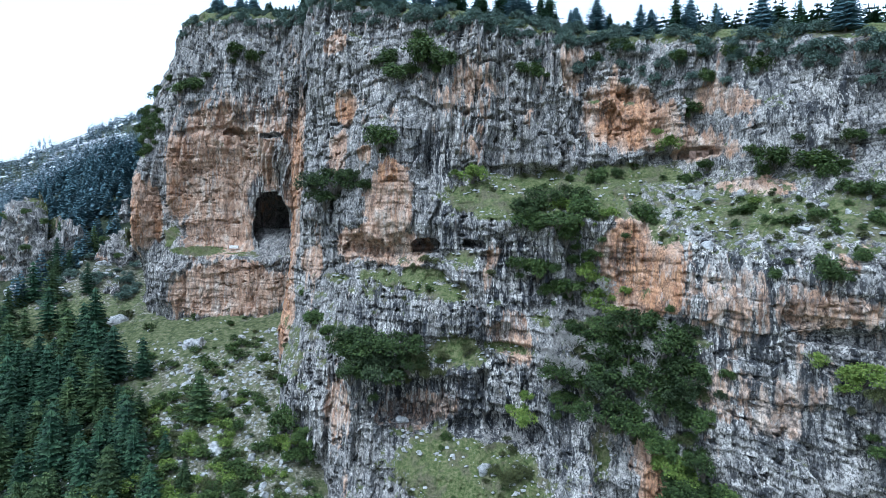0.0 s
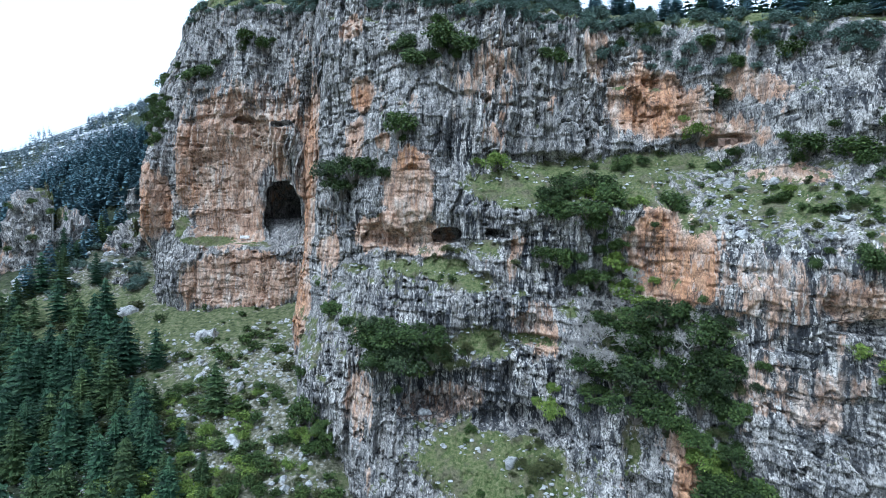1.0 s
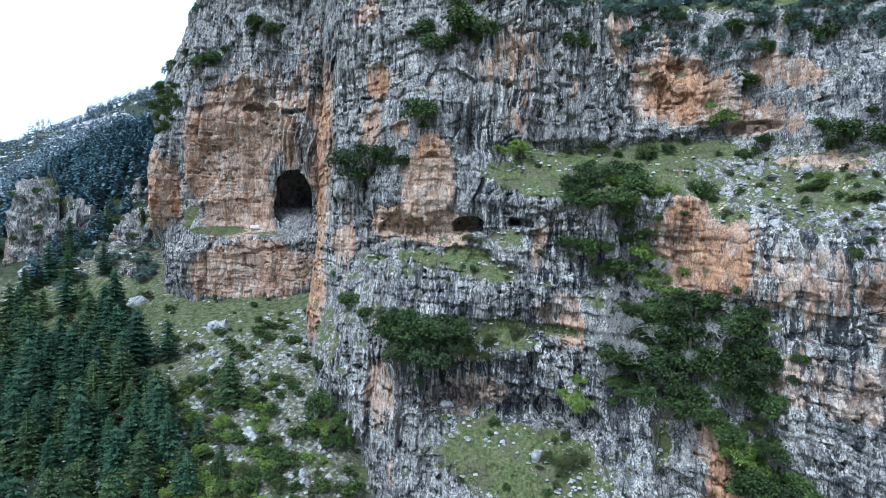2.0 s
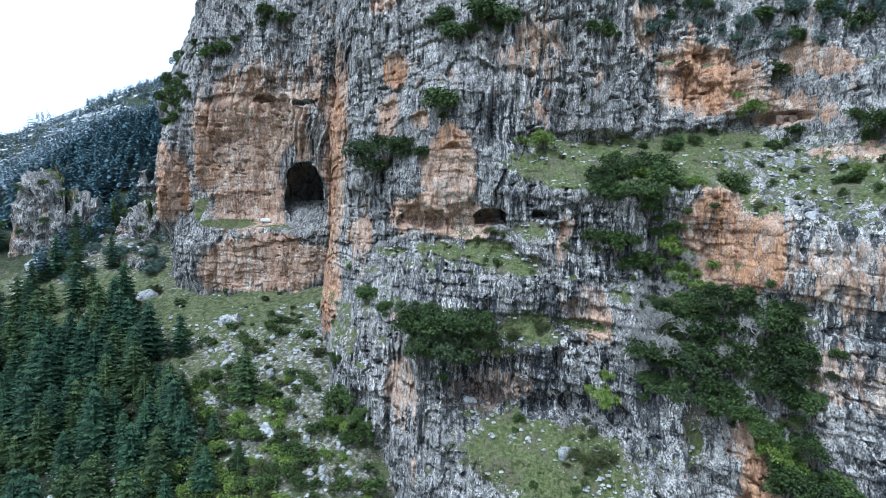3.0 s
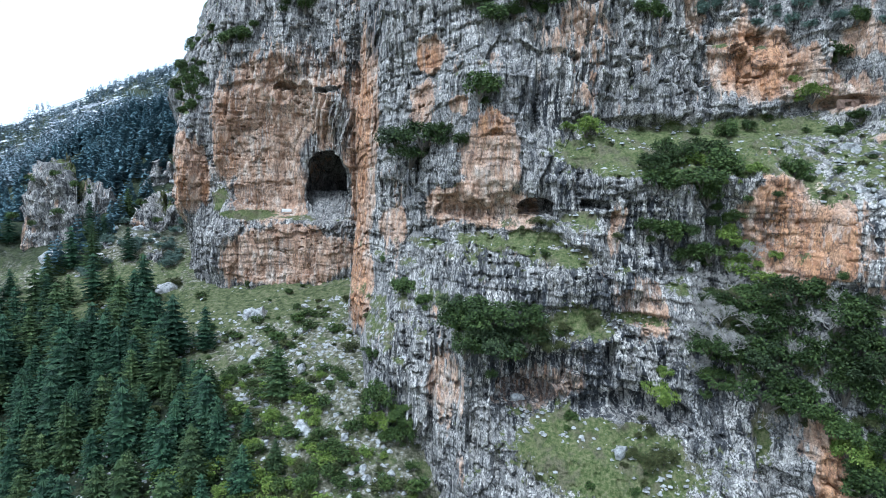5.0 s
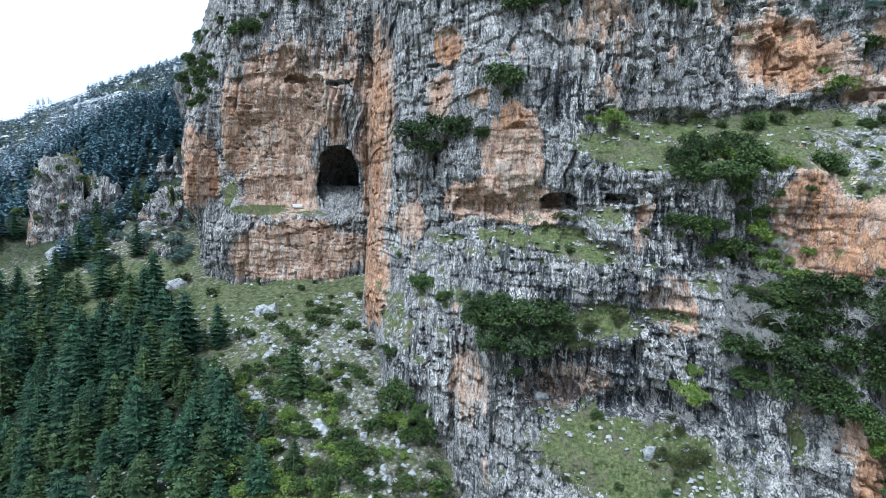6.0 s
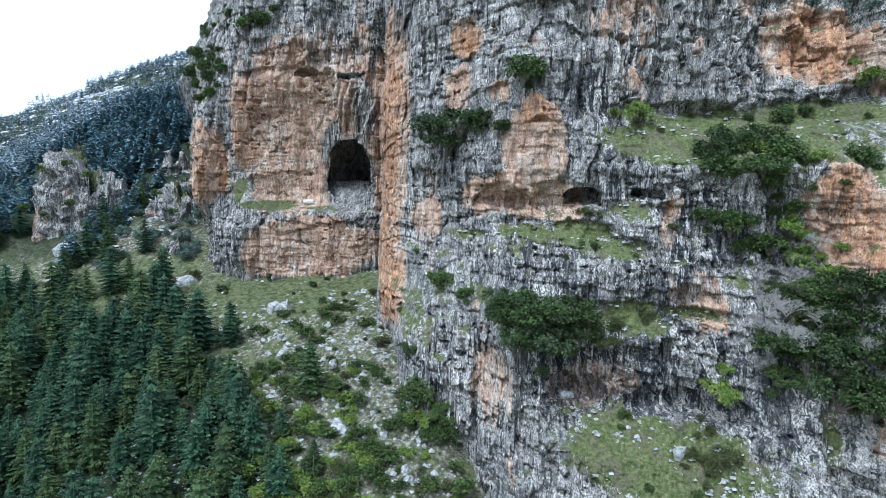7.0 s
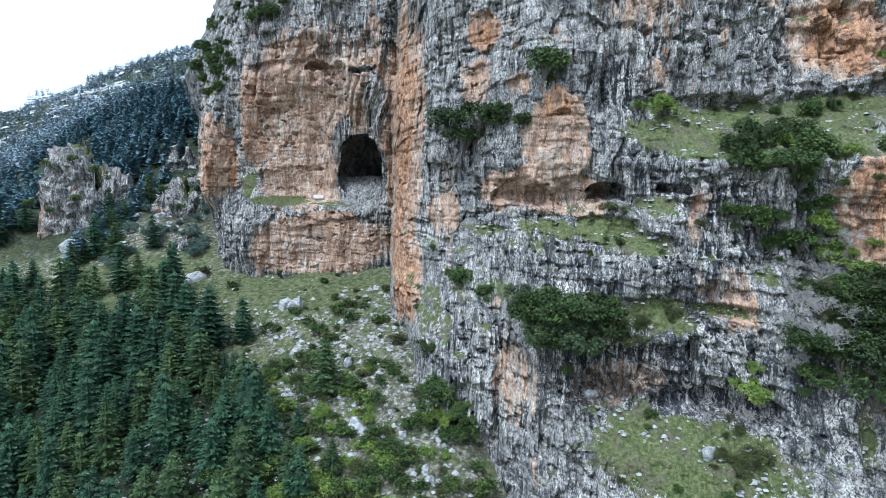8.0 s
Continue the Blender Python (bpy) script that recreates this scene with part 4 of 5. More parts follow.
# single firs on the open slope
for x, y, h in ((-56.5, 143, 1.0), (-133, 209, 1.0), (-106, 187, 1.2), (-52, 124, 0.55), (-112, 192, 0.6), (-80, 164, 0.9), (-64, 128, 0.6), (-60, 133, 0.5), (-72, 146, 0.6), (-58, 120, 0.65), (-124, 214, 0.9)):
    firs.put(5 if h == 1.0 else rng.randrange(8), on_ground(x, y), (h * 1.15, h * 1.15, h), rng.random() * 6.28)
# half of the rim firs take the haze-tinted needles
rim_firs = Stand(*[tagged(make_fir(k, 12, r, m), "small dark fir on the rim of the cliff", "", "firs on the rim") for k, r, m in ((21, 3.6, M_FIR), (22, 4.4, M_FIR_HAZE), (23, 3.2, M_FIR), (24, 4.0, M_FIR_HAZE))])
# trees and shrubs on the slope above the rim
for k in range(75):
    x = -98 + 172 * (k + rng.random()) / 75
    z = float(rim(x)) + rng.uniform(3, 7)
    h = rng.uniform(0.40, 0.80)
    w = h * rng.uniform(0.95, 1.5)
    rim_firs.put(rng.randrange(4), on_cliff(x, z), (w, w, h), rng.random() * 6.28)
for k in range(170):
    x = -104 + 178 * ((k + rng.random()) / 170) ** 0.85
    z = float(rim(x)) + rng.uniform(-4, 5)
    rim_oaks.put(rng.randrange(3), on_cliff(x, z), rng.uniform(1.4, 2.6), rng.random() * 6.28, 0.3)

for k in range(110):
    x = -94 + 82 * (k + rng.random()) / 110
    rim_oaks.put(rng.randrange(3), on_cliff(x, float(rim(x)) + rng.uniform(1.5, 6)), rng.uniform(2.0, 3.4), rng.random() * 6.28, 0.1)
for k in range(52):
    x = rng.uniform(14, 76)
    z = float(rim(x)) + rng.uniform(-10, 1)
    rim_oaks.put(rng.randrange(3), on_cliff(x, z), rng.uniform(1.0, 2.1), rng.random() * 6.28, 0.35)
# shrubs on the cliff: x, z, radius
OAKS_HIGH = [(-6, 99, 6.0), (-1, 97, 4.2), (-12, 95, 4.7), (-14, 100, 3.5), (-15, 79, 4.6), (18, 94, 3.3), (57, 73, 4.5), (61, 72, 4.8), (51, 73, 2.1), (56, 71, 2.0),
             (50, 85, 3.0), (66, 76, 2.3), (66, 67, 2.7), (63, 67, 2.6), (52, 91, 2.5), (55, 95, 3.0), (48, 96, 3.1), (58, 91, 3.0), (37, 100, 2.9), (33, 98, 2.4)]
OAKS_FLANK = [(-90, 105, 4.6), (-83, 106, 4.4), (-64, 114, 4.4), (-70, 117, 4.4), (-86, 107, 3.0), (-97, 110, 3.0), (-100, 84, 3.6), (-103, 90, 4.0), (-108, 95, 4.4), (-104, 97, 3.6), (-112, 100, 4.4), (-118, 104, 4.4),
             (-107, 84, 3.6), (-113, 90, 4.0), (-121, 97, 4.4), (-126, 108, 4.4), (-110, 108, 3.8), (-98, 92, 3.0), (-118, 114, 4.0)]
OAKS_LEDGE = [(32, 71, 3.3), (36, 72, 2.0), (16, 62, 4.3), (26, 64, 4.1), (37, 63, 3.4), (23, 59, 4.0), (18, 52, 3.8), (14, 53, 2.7), (24, 49, 3.6), (28, 55, 2.9), (20, 48, 2.7),
              (52, 64, 2.4), (55, 62, 2.3), (58, 63, 2.1), (47, 70, 1.9), (54, 55, 3.2), (55, 54, 2.4), (63, 62, 2.6), (58, 57, 1.9), (50, 63, 1.5), (65, 70, 1.5)]
OAKS_BROAD = [(-32.3, 70.6, 5.0), (-26, 69.5, 5.2), (-29, 66.4, 4.6), (-22.5, 71, 2.7), (-17.6, 35.7, 4.5), (-12.5, 36.9, 4.8), (-7.5, 36.5, 4.2), (-12.5, 33, 4.4), (-17.5, 31.8, 3.1), (-6.6, 33.6, 3.2), (-19.2, 37.8, 2.7),
              (20, 66, 3.8), (25, 66, 3.8), (17, 63.5, 3.6), (22, 61, 3.6)]
OAKS_LOW = [(-29, 39, 3.7), (-25, 37, 2.6), (-35, 43, 1.5), (-17, 36, 4.9), (-10, 31, 3.8), (-15, 32, 3.0), (1, 20, 1.7), (11, 16, 1.9), (40, 31, 3.2), (33, 27, 3.4), (40, 38, 3.4),
            (24, 34, 3.5), (39, 20, 4.3), (43, 20, 4.0), (35, 26, 2.6), (36, 44, 3.1), (58, 31, 2.3), (-34, 18, 4.9), (-28, 12, 3.7), (-30, 16, 2.6), (-35, 25, 2.0), (-37, 25, 1.6), (-12, 35, 2.0)]
GREAT_OAKS = [(21, 35.1, 3.6), (26, 38.8, 4.4), (29.8, 41.9, 4.0), (33.3, 42.6, 4.3), (36.5, 40.6, 4.6), (38.3, 37, 3.8), (34, 34.1, 4.9), (29.7, 35, 4.9), (24.3, 32.7, 4.2), (21.3, 29.7, 2.8), (27.1, 29.4, 4.1), (31.1, 28.4, 3.8), (35.5, 31.3, 3.3),
              (36.7, 19.1, 3.6), (40.1, 24.1, 3.2), (40.2, 18.7, 3.6), (23.8, 41, 2.6), (31.8, 38, 4.4), (27.3, 34.5, 4.0), (37.3, 34, 3.4)]
OLIVES = [(31, 41, 2.6), (36, 33, 2.4), (26, 31, 2.2), (41, 34, 2.0), (30, 27, 2.4), (25, 38, 1.8), (38, 27, 2.2), (-4, 53, 2.7), (5, 36, 1.8), (-5, 34, 4.0), (-3, 32, 3.1), (14, 17, 3.2), (58, 38, 2.8), (39, 59, 1.5), (12, 16, 3.2), (-8, 45, 1.2), (9, 51, 1.4)]
BRIGHTS = [(5.6, 71.6, 3.6), (46, 78, 3.6), (53, 65, 1.7), (23, 65, 3.6), (31, 63, 2.4), (27, 52, 3.5), (14.8, 26, 3.3), (29.3, 46.8, 3.8), (31.4, 45.2, 3.2), (35.6, 23.3, 3.5), (38, 22, 2.9), (33, 35, 2.6), (57, 41, 3.7), (56, 40, 2.8), (-33, 14, 3.4)]
BARES = [(20, 41, 4.6), (21, 37, 4.6), (26, 44.5, 3.6), (36, 41, 3.4), (23, 40, 3.7), (19, 37, 2.8), (27, 39, 3.9), (23, 36, 3.6), (30, 50, 3.3), (31, 36, 3.6), (19, 32, 2.8), (13, 23, 2.4), (8, 21, 2.3), (35, 41, 4.1), (-55, 54, 1.6), (21, 44, 2.6)]


def grown(stand, spots, fit=0.92, out=0.35, extra=2):
    for x, z, r in spots:
        at = on_cliff(x, z)
        s = fit * r * 0.9
        stand.put(rng.randrange(9), at + Vector((0, -out * r, -0.42 * r)), (s * rng.uniform(0.9, 1.15), s * rng.uniform(0.8, 1.1), s * rng.uniform(0.8, 1.1)), rng.random() * 6.28, rng.uniform(0.0, 0.5))
        for _ in range(extra if r > 2 else 1):
            dx, dz = rng.gauss(0, 0.75) * r, rng.gauss(-0.1, 0.6) * r
            s = r * rng.uniform(0.25, 0.5)
            stand.put(rng.randrange(9), on_cliff(x + dx, z + dz) + Vector((0, -out * s, -0.42 * s)), s, rng.random() * 6.28, rng.uniform(0.0, 0.5))


grown(oaks, OAKS_HIGH)
grown(oaks, OAKS_FLANK)
grown(oaks, OAKS_LEDGE)
grown(oaks, OAKS_LOW)
grown(great_oaks, OAKS_BROAD, 1.25, 0.6, 0)
grown(great_oaks, GREAT_OAKS, 1.3, 0.6, extra=1)
grown(olives, OLIVES)
grown(brights, BRIGHTS)
grown(bares, BARES, 0.9, 1.3)
# cushions on the turfy slope and ledges of the cliff
for _ in range(900):
    x, z = rng.uniform(-40, 72), rng.uniform(10, 82)
    c, r = np.searchsorted(CX, x), np.searchsorted(CZ, z)
    if G_TURF[r, c] > 0.35 and (x > 40 or rng.random() < 0.2) and len(bpy.data.objects) < 5000:
        ledge_mats.put(rng.randrange(3), on_cliff(x, z) + Vector((0, -0.2, -0.2)), rng.uniform(0.4, 1.3), rng.random() * 6.28, 0.2)

# broad-leaved shrubs at the wood's edge: x, y, radius
for x, y, r in ((-68, 125, 3.6), (-63, 126, 3.2), (-54, 122, 3.0), (-73, 126, 3.2), (-60, 121, 2.8), (-48, 146, 1.6), (-58, 130, 2.2), (-66, 131, 2.2)):
    brights.put(rng.randrange(2), on_ground(x, y), r, rng.random() * 6.28)
for x, y, r in ((-42, 126, 2.8), (-71, 137, 2.4), (-45, 119, 3.0), (-41, 121, 2.5), (-39, 119, 2.4), (-50, 120, 2.5), (-31, 128, 2.6), (-36, 131, 2.4), (-57, 118, 2.8), (-64, 140, 2.2), (-69, 150, 2.2)):
    slope_oaks.put(rng.randrange(2), on_ground(x, y), r, rng.random() * 6.28)
young = Stand(*[make_bush("slope_shrub", 70 + k, n, 0.15, m, (0.22, 0.4), flat=1.0, count=150, label="fresh green shrub at the edge of the fir wood", group="slope shrubs") for k, (n, m) in enumerate(((7, M_OLIVE), (8, M_BRIGHT), (7, M_OAK), (9, M_BRIGHT)))])
for _ in range(150):
    x, y = rng.uniform(-84, -44), rng.uniform(114, 158)
    if -68 - 0.75 * (y - 128) < x < -40 - 0.75 * (y - 128):
        young.put(rng.randrange(4), on_ground(x, y), rng.uniform(1.0, 2.4), rng.random() * 6.28)
for _ in range(16):
    x, y = rng.uniform(-48, -24), rng.uniform(116, 128)
    young.put(rng.randrange(4), on_ground(x, y), rng.uniform(1.0, 2.2), rng.random() * 6.28)
for _ in range(34):
    x, y = rng.uniform(-66, -42), rng.uniform(110, 126)
    young.put(rng.choice((1, 3, 3, 0)), on_ground(x, y), rng.uniform(1.4, 2.8), rng.random() * 6.28)
# shrubs and cushions on the lower slope
for _ in range(410):
    x, y = rng.uniform(-125, -22), rng.uniform(116, 200)
    if y > plan(np.array([x]), np.array([30.0]))[0] - 3:
        continue
    turfy = ((x + 75) / 30) ** 2 + ((y - 188) / 13) ** 2 < 1
    if turfy and rng.random() < 0.85:
        continue
    mats.put(rng.randrange(4), on_ground(x, y), 0.7 + 1.9 * rng.random() ** 1.6, rng.random() * 6.28)
# boulders
BOULDERS = [make_boulder(k, s) for k, s in enumerate((0.75, 0.9, 0.6, 1.0, 0.8))]


def set_boulder(place, size, turn, label="pale grey limestone boulder lying on the grassy slope", group="boulders on the slope"):
    ob = new("boulder", BOULDERS[rng.randrange(5)])
    ob.matrix_basis = Matrix.LocRotScale(place, Euler((rng.uniform(-0.3, 0.3), rng.uniform(-0.3, 0.3), turn)), Vector((size * rng.uniform(0.8, 1.3), size, size * rng.uniform(0.7, 1.0))))
    return tagged(ob, label, "boulder", group)


for x, y, size in ((-66, 158, 4.3), (-53, 150, 3.2), (-49, 133, 5.2), (-104, 195, 5.6), (-70, 175, 6.4), (-73, 177, 4.2), (-102, 151, 6.2), (-150, 221, 9.5), (-147, 205, 6.0), (-147, 281, 10), (-40, 129, 2.6), (-43, 130, 2.8)):
    set_boulder(on_ground(x, y), size, rng.random() * 6.28, "large pale grey boulder on the slope")
for _ in range(210):
    x, y = rng.uniform(-115, -22), rng.uniform(118, 185)
    if y > plan(np.array([x]), np.array([20.0]))[0] - 2:
        continue
    set_boulder(on_ground(x, y), 0.5 + rng.random() ** 2 * 2.2, rng.random() * 6.28)


# ---- rubble among the grass ----
def strewn(name, seed, models, spots, material):
    """Many turned and scaled copies of the models, joined into one mesh."""
    r_ = np.random.RandomState(seed)
    verts, faces, start = [], [], 0
    models = [(np.array(v), np.array(f)) for v, f in models]
    for place, size in spots:
        v, f = models[r_.randint(len(models))]
        a = r_.rand() * 6.283
        turn = np.array([[math.cos(a), -math.sin(a), 0], [math.sin(a), math.cos(a), 0], [0, 0, 1]])
        verts.append((v * (size * r_.uniform(0.85, 1.15, 3))) @ turn.T + np.array(place))
        faces.append(f + start)
        start += len(v)
    return new(name, fill(name, np.concatenate(verts), np.concatenate(faces), material))


def stone_model(seed):
    """A loose angular stone of about 1 m radius."""
    r_ = random.Random(seed)
    v = []
    for sx, sy, sz in ((1, 0, 0), (-1, 0, 0), (0, 1, 0), (0, -1, 0), (0, 0, 1), (0.6, 0.6, 0.5), (-0.6, 0.5, 0.6), (0.5, -0.6, 0.55)):
        v.append(tuple(Vector((sx, sy, sz * 0.75)) * r_.uniform(0.6, 1.2)))
    return v, [(0, 2, 5), (2, 1, 6), (1, 3, 6), (3, 0, 7), (5, 2, 6), (5, 6, 4), (4, 6, 3), (4, 3, 7), (4, 7, 5), (5, 7, 0)]


def rubble(name, seed, spots, label):
    return tagged(strewn(name, seed, [stone_model(seed * 20 + k) for k in range(12)], spots, M_STONE), label, "rubble", kind="stuff")


spots = []
while len(spots) < 2300:
    x, y = rng.uniform(-118, -22), rng.uniform(114, 200)
    if y > plan(np.array([x]), np.array([20.0]))[0] - 1 or rng.random() < 0.9 * (((x + 78) / 32) ** 2 + ((y - 190) / 13) ** 2 < 1):
        continue
    if fbm(np.array([x * 0.12]), np.array([y * 0.12]), 3, 601)[0] + 0.5 * rng.random() > 0.05:
        spots.append((on_ground(x, y), 0.16 + 0.75 * rng.random() ** 3))
while len(spots) < 3000:
    x, y = rng.uniform(-66, -22), rng.uniform(110, 168)
    if y > plan(np.array([x]), np.array([20.0]))[0] - 1 or x < -62 - 0.75 * (y - 128):
        continue
    if fbm(np.array([x * 0.16]), np.array([y * 0.16]), 3, 611)[0] + 0.6 * rng.random() > 0.2:
        spots.append((on_ground(x, y), 0.13 + 0.8 * rng.random() ** 5))
rubble("rubble", 8, spots, "loose pale limestone rubble on the slope")
spots = []
while len(spots) < 750:
    x, z = rng.uniform(-35, 72), rng.uniform(8, 80)
    if G_TURF[np.searchsorted(CZ, z), np.searchsorted(CX, x)] > 0.4 and fbm(np.array([x * 0.25]), np.array([z * 0.4]), 3, 621)[0] > 0.05:
        spots.append((on_cliff(x, z), 0.15 + 0.6 * rng.random() ** 2))
rubble("ledge_rubble", 9, spots, "pale stones lying on the grassy ledges")


# ---- woods too far off to count ----
def fir_model(seed, whorls, blades):
    """A plain fir of height 1: tiers of drooping blades."""
    r_ = random.Random(seed)
    bits = []
    rad = r_.uniform(0.22, 0.30)
    for w in range(whorls):
        t = (w + r_.random() * 0.4) / whorls
        reach = rad * (1 - t) ** 0.7 + 0.015
        spin = r_.random() * 6.3
        for b in range(blades):
            a = spin + 6.283 * b / blades + r_.uniform(-0.3, 0.3)
            r = reach * r_.uniform(0.75, 1.2)
            bits.append(spray(r_, (0, 0, 0.08 + 0.9 * t), (math.cos(a), math.sin(a), r_.uniform(0.0, 0.25)), r, r * 0.42 + 0.01, 0.22 * r))
    bits.append(spray(r_, (0, 0, 0.85), (0, 0.05, 1), 0.17, 0.015, 0))
    return joined(bits)


def woods(name, seed, spots, whorls, blades, label, needles=M_FIR):
    ob = strewn(name, seed, [fir_model(seed * 30 + k, whorls, blades) for k in range(10)], spots, needles)
    return tagged(ob, label, "forest", kind="stuff")


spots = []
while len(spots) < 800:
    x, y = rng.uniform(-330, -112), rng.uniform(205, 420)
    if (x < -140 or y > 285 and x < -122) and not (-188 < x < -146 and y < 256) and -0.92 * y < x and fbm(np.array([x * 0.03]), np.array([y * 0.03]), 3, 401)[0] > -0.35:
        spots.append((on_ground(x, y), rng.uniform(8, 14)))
# aerial haze is put into the needle colour of this wood
woods("fir_wood", 5, spots, 11, 9, "dark fir wood climbing the slope beside the cliff", M_FIR_HAZE)
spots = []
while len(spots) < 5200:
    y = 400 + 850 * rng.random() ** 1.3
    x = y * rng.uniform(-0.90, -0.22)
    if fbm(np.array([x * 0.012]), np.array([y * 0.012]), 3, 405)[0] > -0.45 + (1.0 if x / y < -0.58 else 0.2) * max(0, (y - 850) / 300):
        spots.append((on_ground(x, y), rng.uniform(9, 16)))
woods("far_wood", 6, spots, 6, 5, "distant fir forest dusted with snow on the mountainside, its needles paled for haze", M_FIR_SNOW_HAZE)
spots = []
for _ in range(640):
    x = rng.uniform(-95, 130)
    back_ = rng.uniform(11, 55)
    spots.append((on_ground(x, float(plan(np.array([x]), rim(np.array([x])))[0]) + back_), rng.uniform(5.5, 10)))
woods("plateau_wood", 7, spots, 8, 7, "fir wood along the cliff's top")


# ---- crags on the slope beside the cliff ----
def crag(name, seed, cx, cy, base, width, depth, height, label):
    """An outcrop of limestone: steep in front, rounded and stepped on top."""
    u, v = np.meshgrid(np.linspace(-1, 1, int(width * 3.4)), np.linspace(0, 1, 100))
    a = u * math.pi * 0.62
    step, _ = blocks(u * width * 0.16 + seed, u * 0 + seed, seed)
    tall = height * (1 - 0.35 * u * u) * (0.9 + 0.16 * step + 0.22 * fbm(u * 2.5 + seed, u * 0, 4, seed))
    shrink = 1.12 - 0.34 * v - 0.66 * smooth(0.78, 1.0, v)
    x = cx + width / 2 * np.sin(a) * shrink
    y = cy - depth * np.cos(a) * shrink + depth * 0.5
    z = base + tall * (v - 0.1 * smooth(0.75, 1, v))
    big, _ = blocks(x * 0.2 + y * 0.12, z * 0.14, seed + 2)
    mid_, joint_mid = blocks(x * 0.45 + y * 0.2, z * 0.3, seed + 4)
    small, _ = blocks(x * 0.9, z * 0.6, seed + 9)
    push = 2.0 * big + 1.0 * mid_ + 0.5 * small - 0.4 * joint_mid - 2.6 * np.abs(fbm(x * 0.25, z * 0.05, 4, seed + 5)) + 1.4 * fbm(x * 0.1, z * 0.35, 4, seed + 6)
    x, y = x + 0.6 * push * np.sin(a), y - push * np.cos(a)
    z = z + 1.4 * smooth(0.5, 0.9, v) * (big + 0.6 * mid_)
    turf = 0.75 * smooth(0.84, 0.97, v)
    warm = 0.1 + 0.5 * blob(x, z, cx - width * 0.3, base + height * 0.3, width * 0.2, height * 0.3, 0.8)
    ob = new(name, fill(name, np.stack([x, y, z], -1).reshape(-1, 3), sheet_faces(*u.shape), M_ROCK, {"warm": warm, "streak": 0.55 - 0.2 * v, "turf": turf, "rust": 0 * u, "upright": 0.5 + 0 * u}))
    return tagged(ob, label, "rock outcrop", kind="structure")


crag("crag_west", 3, -167, 250, 24, 36, 18, 50, "grey limestone crag with an orange foot among firs")
crag("crag_shoulder", 5, -125, 240, 34, 24, 12, 24, "broken grey limestone shoulder beside the cliff")
crag("crag_foot", 7, -116, 216, 24, 14, 8, 16, "low grey rock step at the cliff's foot")
crag("crag_upper", 9, -141, 276, 56, 14, 10, 14, "pale rock knob above the slope")
crag("crag_low", 11, -136, 226, 30, 12, 7, 11, "low pale rock knob on the slope")
crag("crag_step", 13, -119, 226, 27, 16, 8, 13, "broken grey rock step beside the cliff")
crag("crag_ridge", 15, -131, 258, 44, 16, 9, 18, "grey rock step under the firs")
crag("crag_crest", 17, -119, 262, 50, 14, 9, 24, "grey rock step against the cliff's flank")
for x, y, h in ((-176, 252, 1.0), (-160, 256, 0.9), (-151, 240, 1.1), (-183, 243, 1.0), (-188, 236, 1.1), (-147, 233, 0.8), (-170, 262, 1.1), (-140, 246, 0.9)):
    firs.put(rng.randrange(8), on_ground(x, y), (h * 1.1, h * 1.1, h), rng.random() * 6.28)
for x, y, z, r in ((-174, 244, 60, 2.6), (-165, 243, 62, 2.2), (-158, 243, 58, 2.4), (-178, 238, 46, 2.4), (-168, 233, 44, 1.8), (-160, 235, 48, 2.2), (-128, 232, 52, 2.2), (-122, 231, 46, 2.0)):
    oaks.put(rng.randrange(3), Vector((x, y, z)), r, rng.random() * 6.28, 0.2)
for k in range(70):
    x, y = rng.uniform(-146, -112), rng.uniform(202, 275)
    set_boulder(on_ground(x, y), 0.8 + 3.2 * rng.random() ** 2, rng.random() * 6.28, "grey boulder on the broken slope beside the cliff", "boulders beside the cliff")
shoulder_shrubs = Stand(*[make_bush("shoulder_shrub", 90 + k, n, 0.14, M_RIM, (0.2, 0.36), count=150, label="grey-green shrub on the broken slope beside the cliff", group="shoulder shrubs") for k, n in enumerate((11, 13))])
for k in range(65):
    x, y = rng.uniform(-146, -106), rng.uniform(203, 266)
    shoulder_shrubs.put(k, on_ground(x, y) + Vector((0, 0, 0.2)), rng.uniform(1.5, 3.2), rng.random() * 6.28)


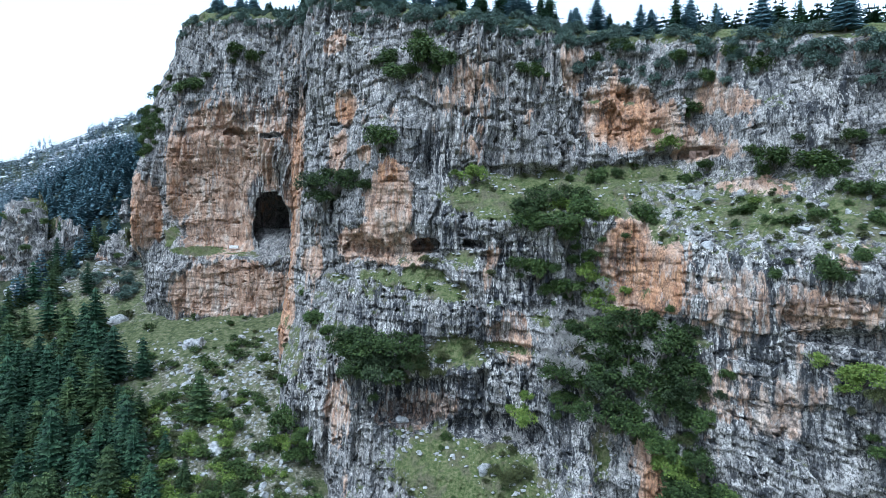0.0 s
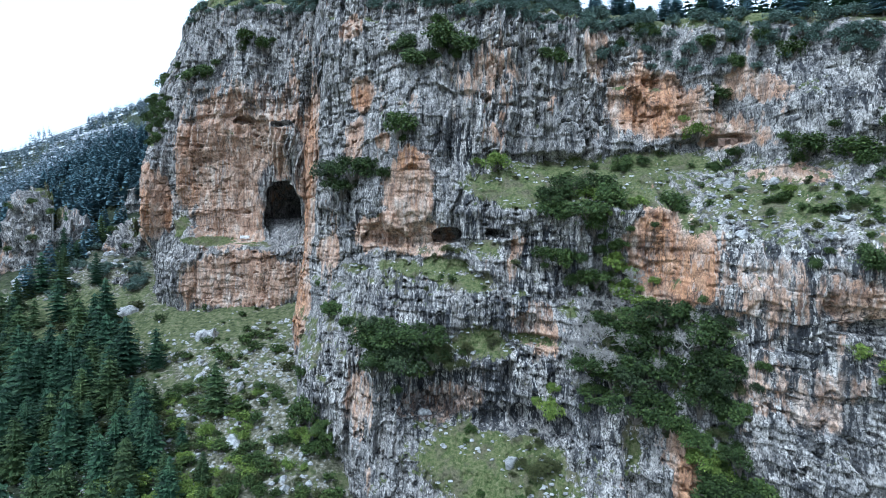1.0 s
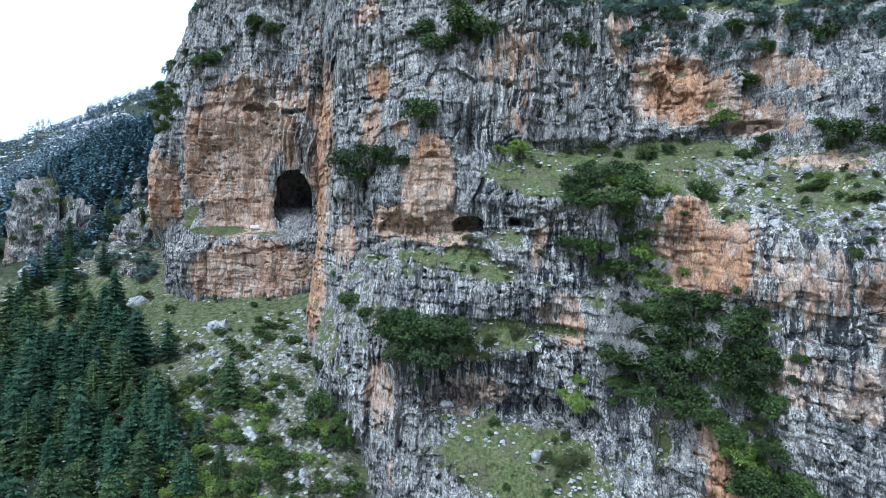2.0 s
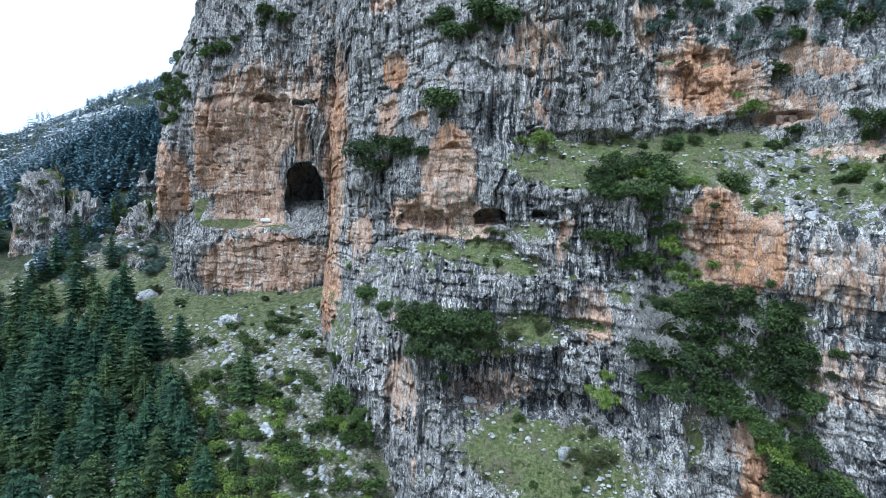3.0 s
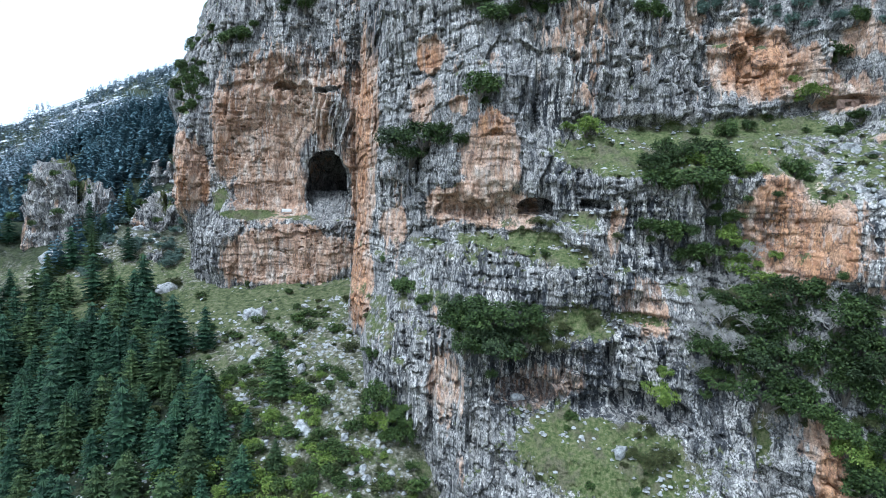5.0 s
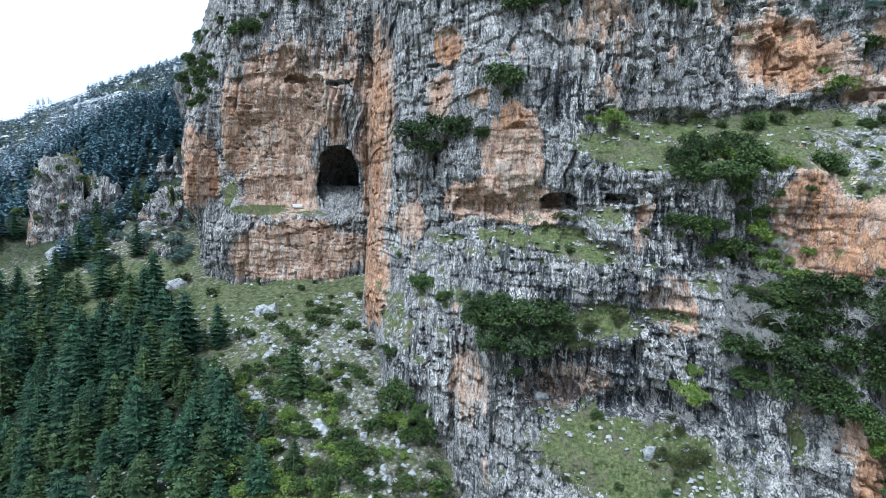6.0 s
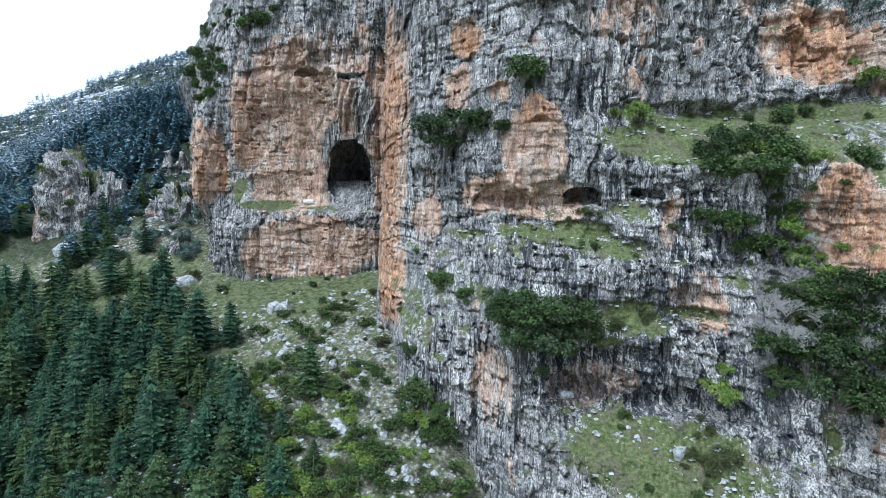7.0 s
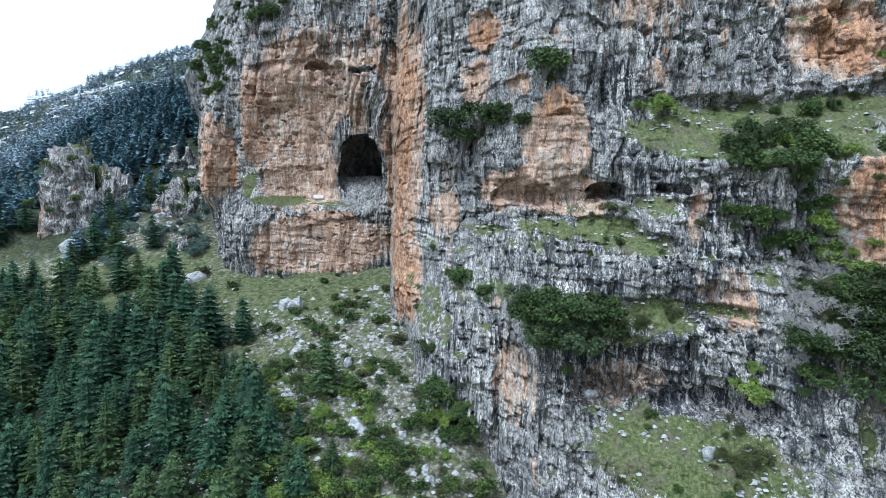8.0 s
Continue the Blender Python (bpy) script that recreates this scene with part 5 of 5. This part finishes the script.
# ---- a whitewashed block by the great cave, a walled shelter in the small cave ----
def box_mesh(name, sx, sy, sz, material, rough=0.05, seed=0):
    r_ = random.Random(seed)
    bm = bmesh.new()
    bmesh.ops.create_cube(bm, size=1)
    bmesh.ops.scale(bm, vec=(sx, sy, sz), verts=bm.verts)
    bmesh.ops.subdivide_edges(bm, edges=bm.edges, cuts=3, use_grid_fill=True)
    bmesh.ops.bevel(bm, geom=[e for e in bm.edges if e.is_boundary is False and e.calc_face_angle(0) > 1], offset=0.05, segments=1, affect="EDGES")
    for v in bm.verts:
        v.co += Vector((r_.gauss(0, rough), r_.gauss(0, rough), r_.gauss(0, rough)))
    me = bpy.data.meshes.new(name)
    bm.to_mesh(me)
    bm.free()
    me.materials.append(material)
    return me


at = on_cliff(-70, 51.8)
block = new("stone_block", box_mesh("stone_block", 2.9, 1.1, 0.9, M_WALL, 0.04, 3))
block.matrix_basis = pose(-70, at.y - 1.6, 51.95, 0, 0, 3)
tagged(block, "long whitewashed stone block on the bench by the cave", "stone block")
at = on_cliff(-7.7, 22.0)
set_boulder(Vector((-7.7, at.y + 0.4, 21.6)), 2.4, 0.4, "pale rounded boulder lying in a shallow rock shelter", "boulders in the shelter")
at = on_cliff(8, 16.5)
set_boulder(Vector((8, at.y - 0.4, 16.3)), 3.2, 0.8, "pale grey boulder on the low grassy terrace", "boulders on the terrace")
shelter = new("walled_shelter")
at = on_cliff(50.6, 74.8)
shelter.matrix_basis = pose(50.6, at.y + 0.7, 74.3, 0, 0, -10) @ Matrix.Diagonal((0.62, 0.7, 0.7, 1))
for name, sx, sz, x, z in (("wall", 1.9, 2.2, -1.9, 1.1), ("wall", 2.2, 2.2, 1.9, 1.1), ("lintel", 1.8, 0.5, 0, 1.95)):
    w = part(name, box_mesh(name, sx, 0.5, sz, M_MASONRY, 0.09, 5), shelter)
    w.location = (x, 0, z)
tagged(shelter, "low reddish stone wall with a dark doorway closing a small cave", "shelter")

# boulders on the grassy shelf to the right of the ledge
for _ in range(55):
    x, z = rng.uniform(40, 72), rng.uniform(57, 69)
    at = on_cliff(x, z)
    set_boulder(at, 0.7 + 2.0 * rng.random() ** 2, rng.random() * 6.28, "grey limestone boulder on the grassy shelf of the cliff", "boulders on the shelf")
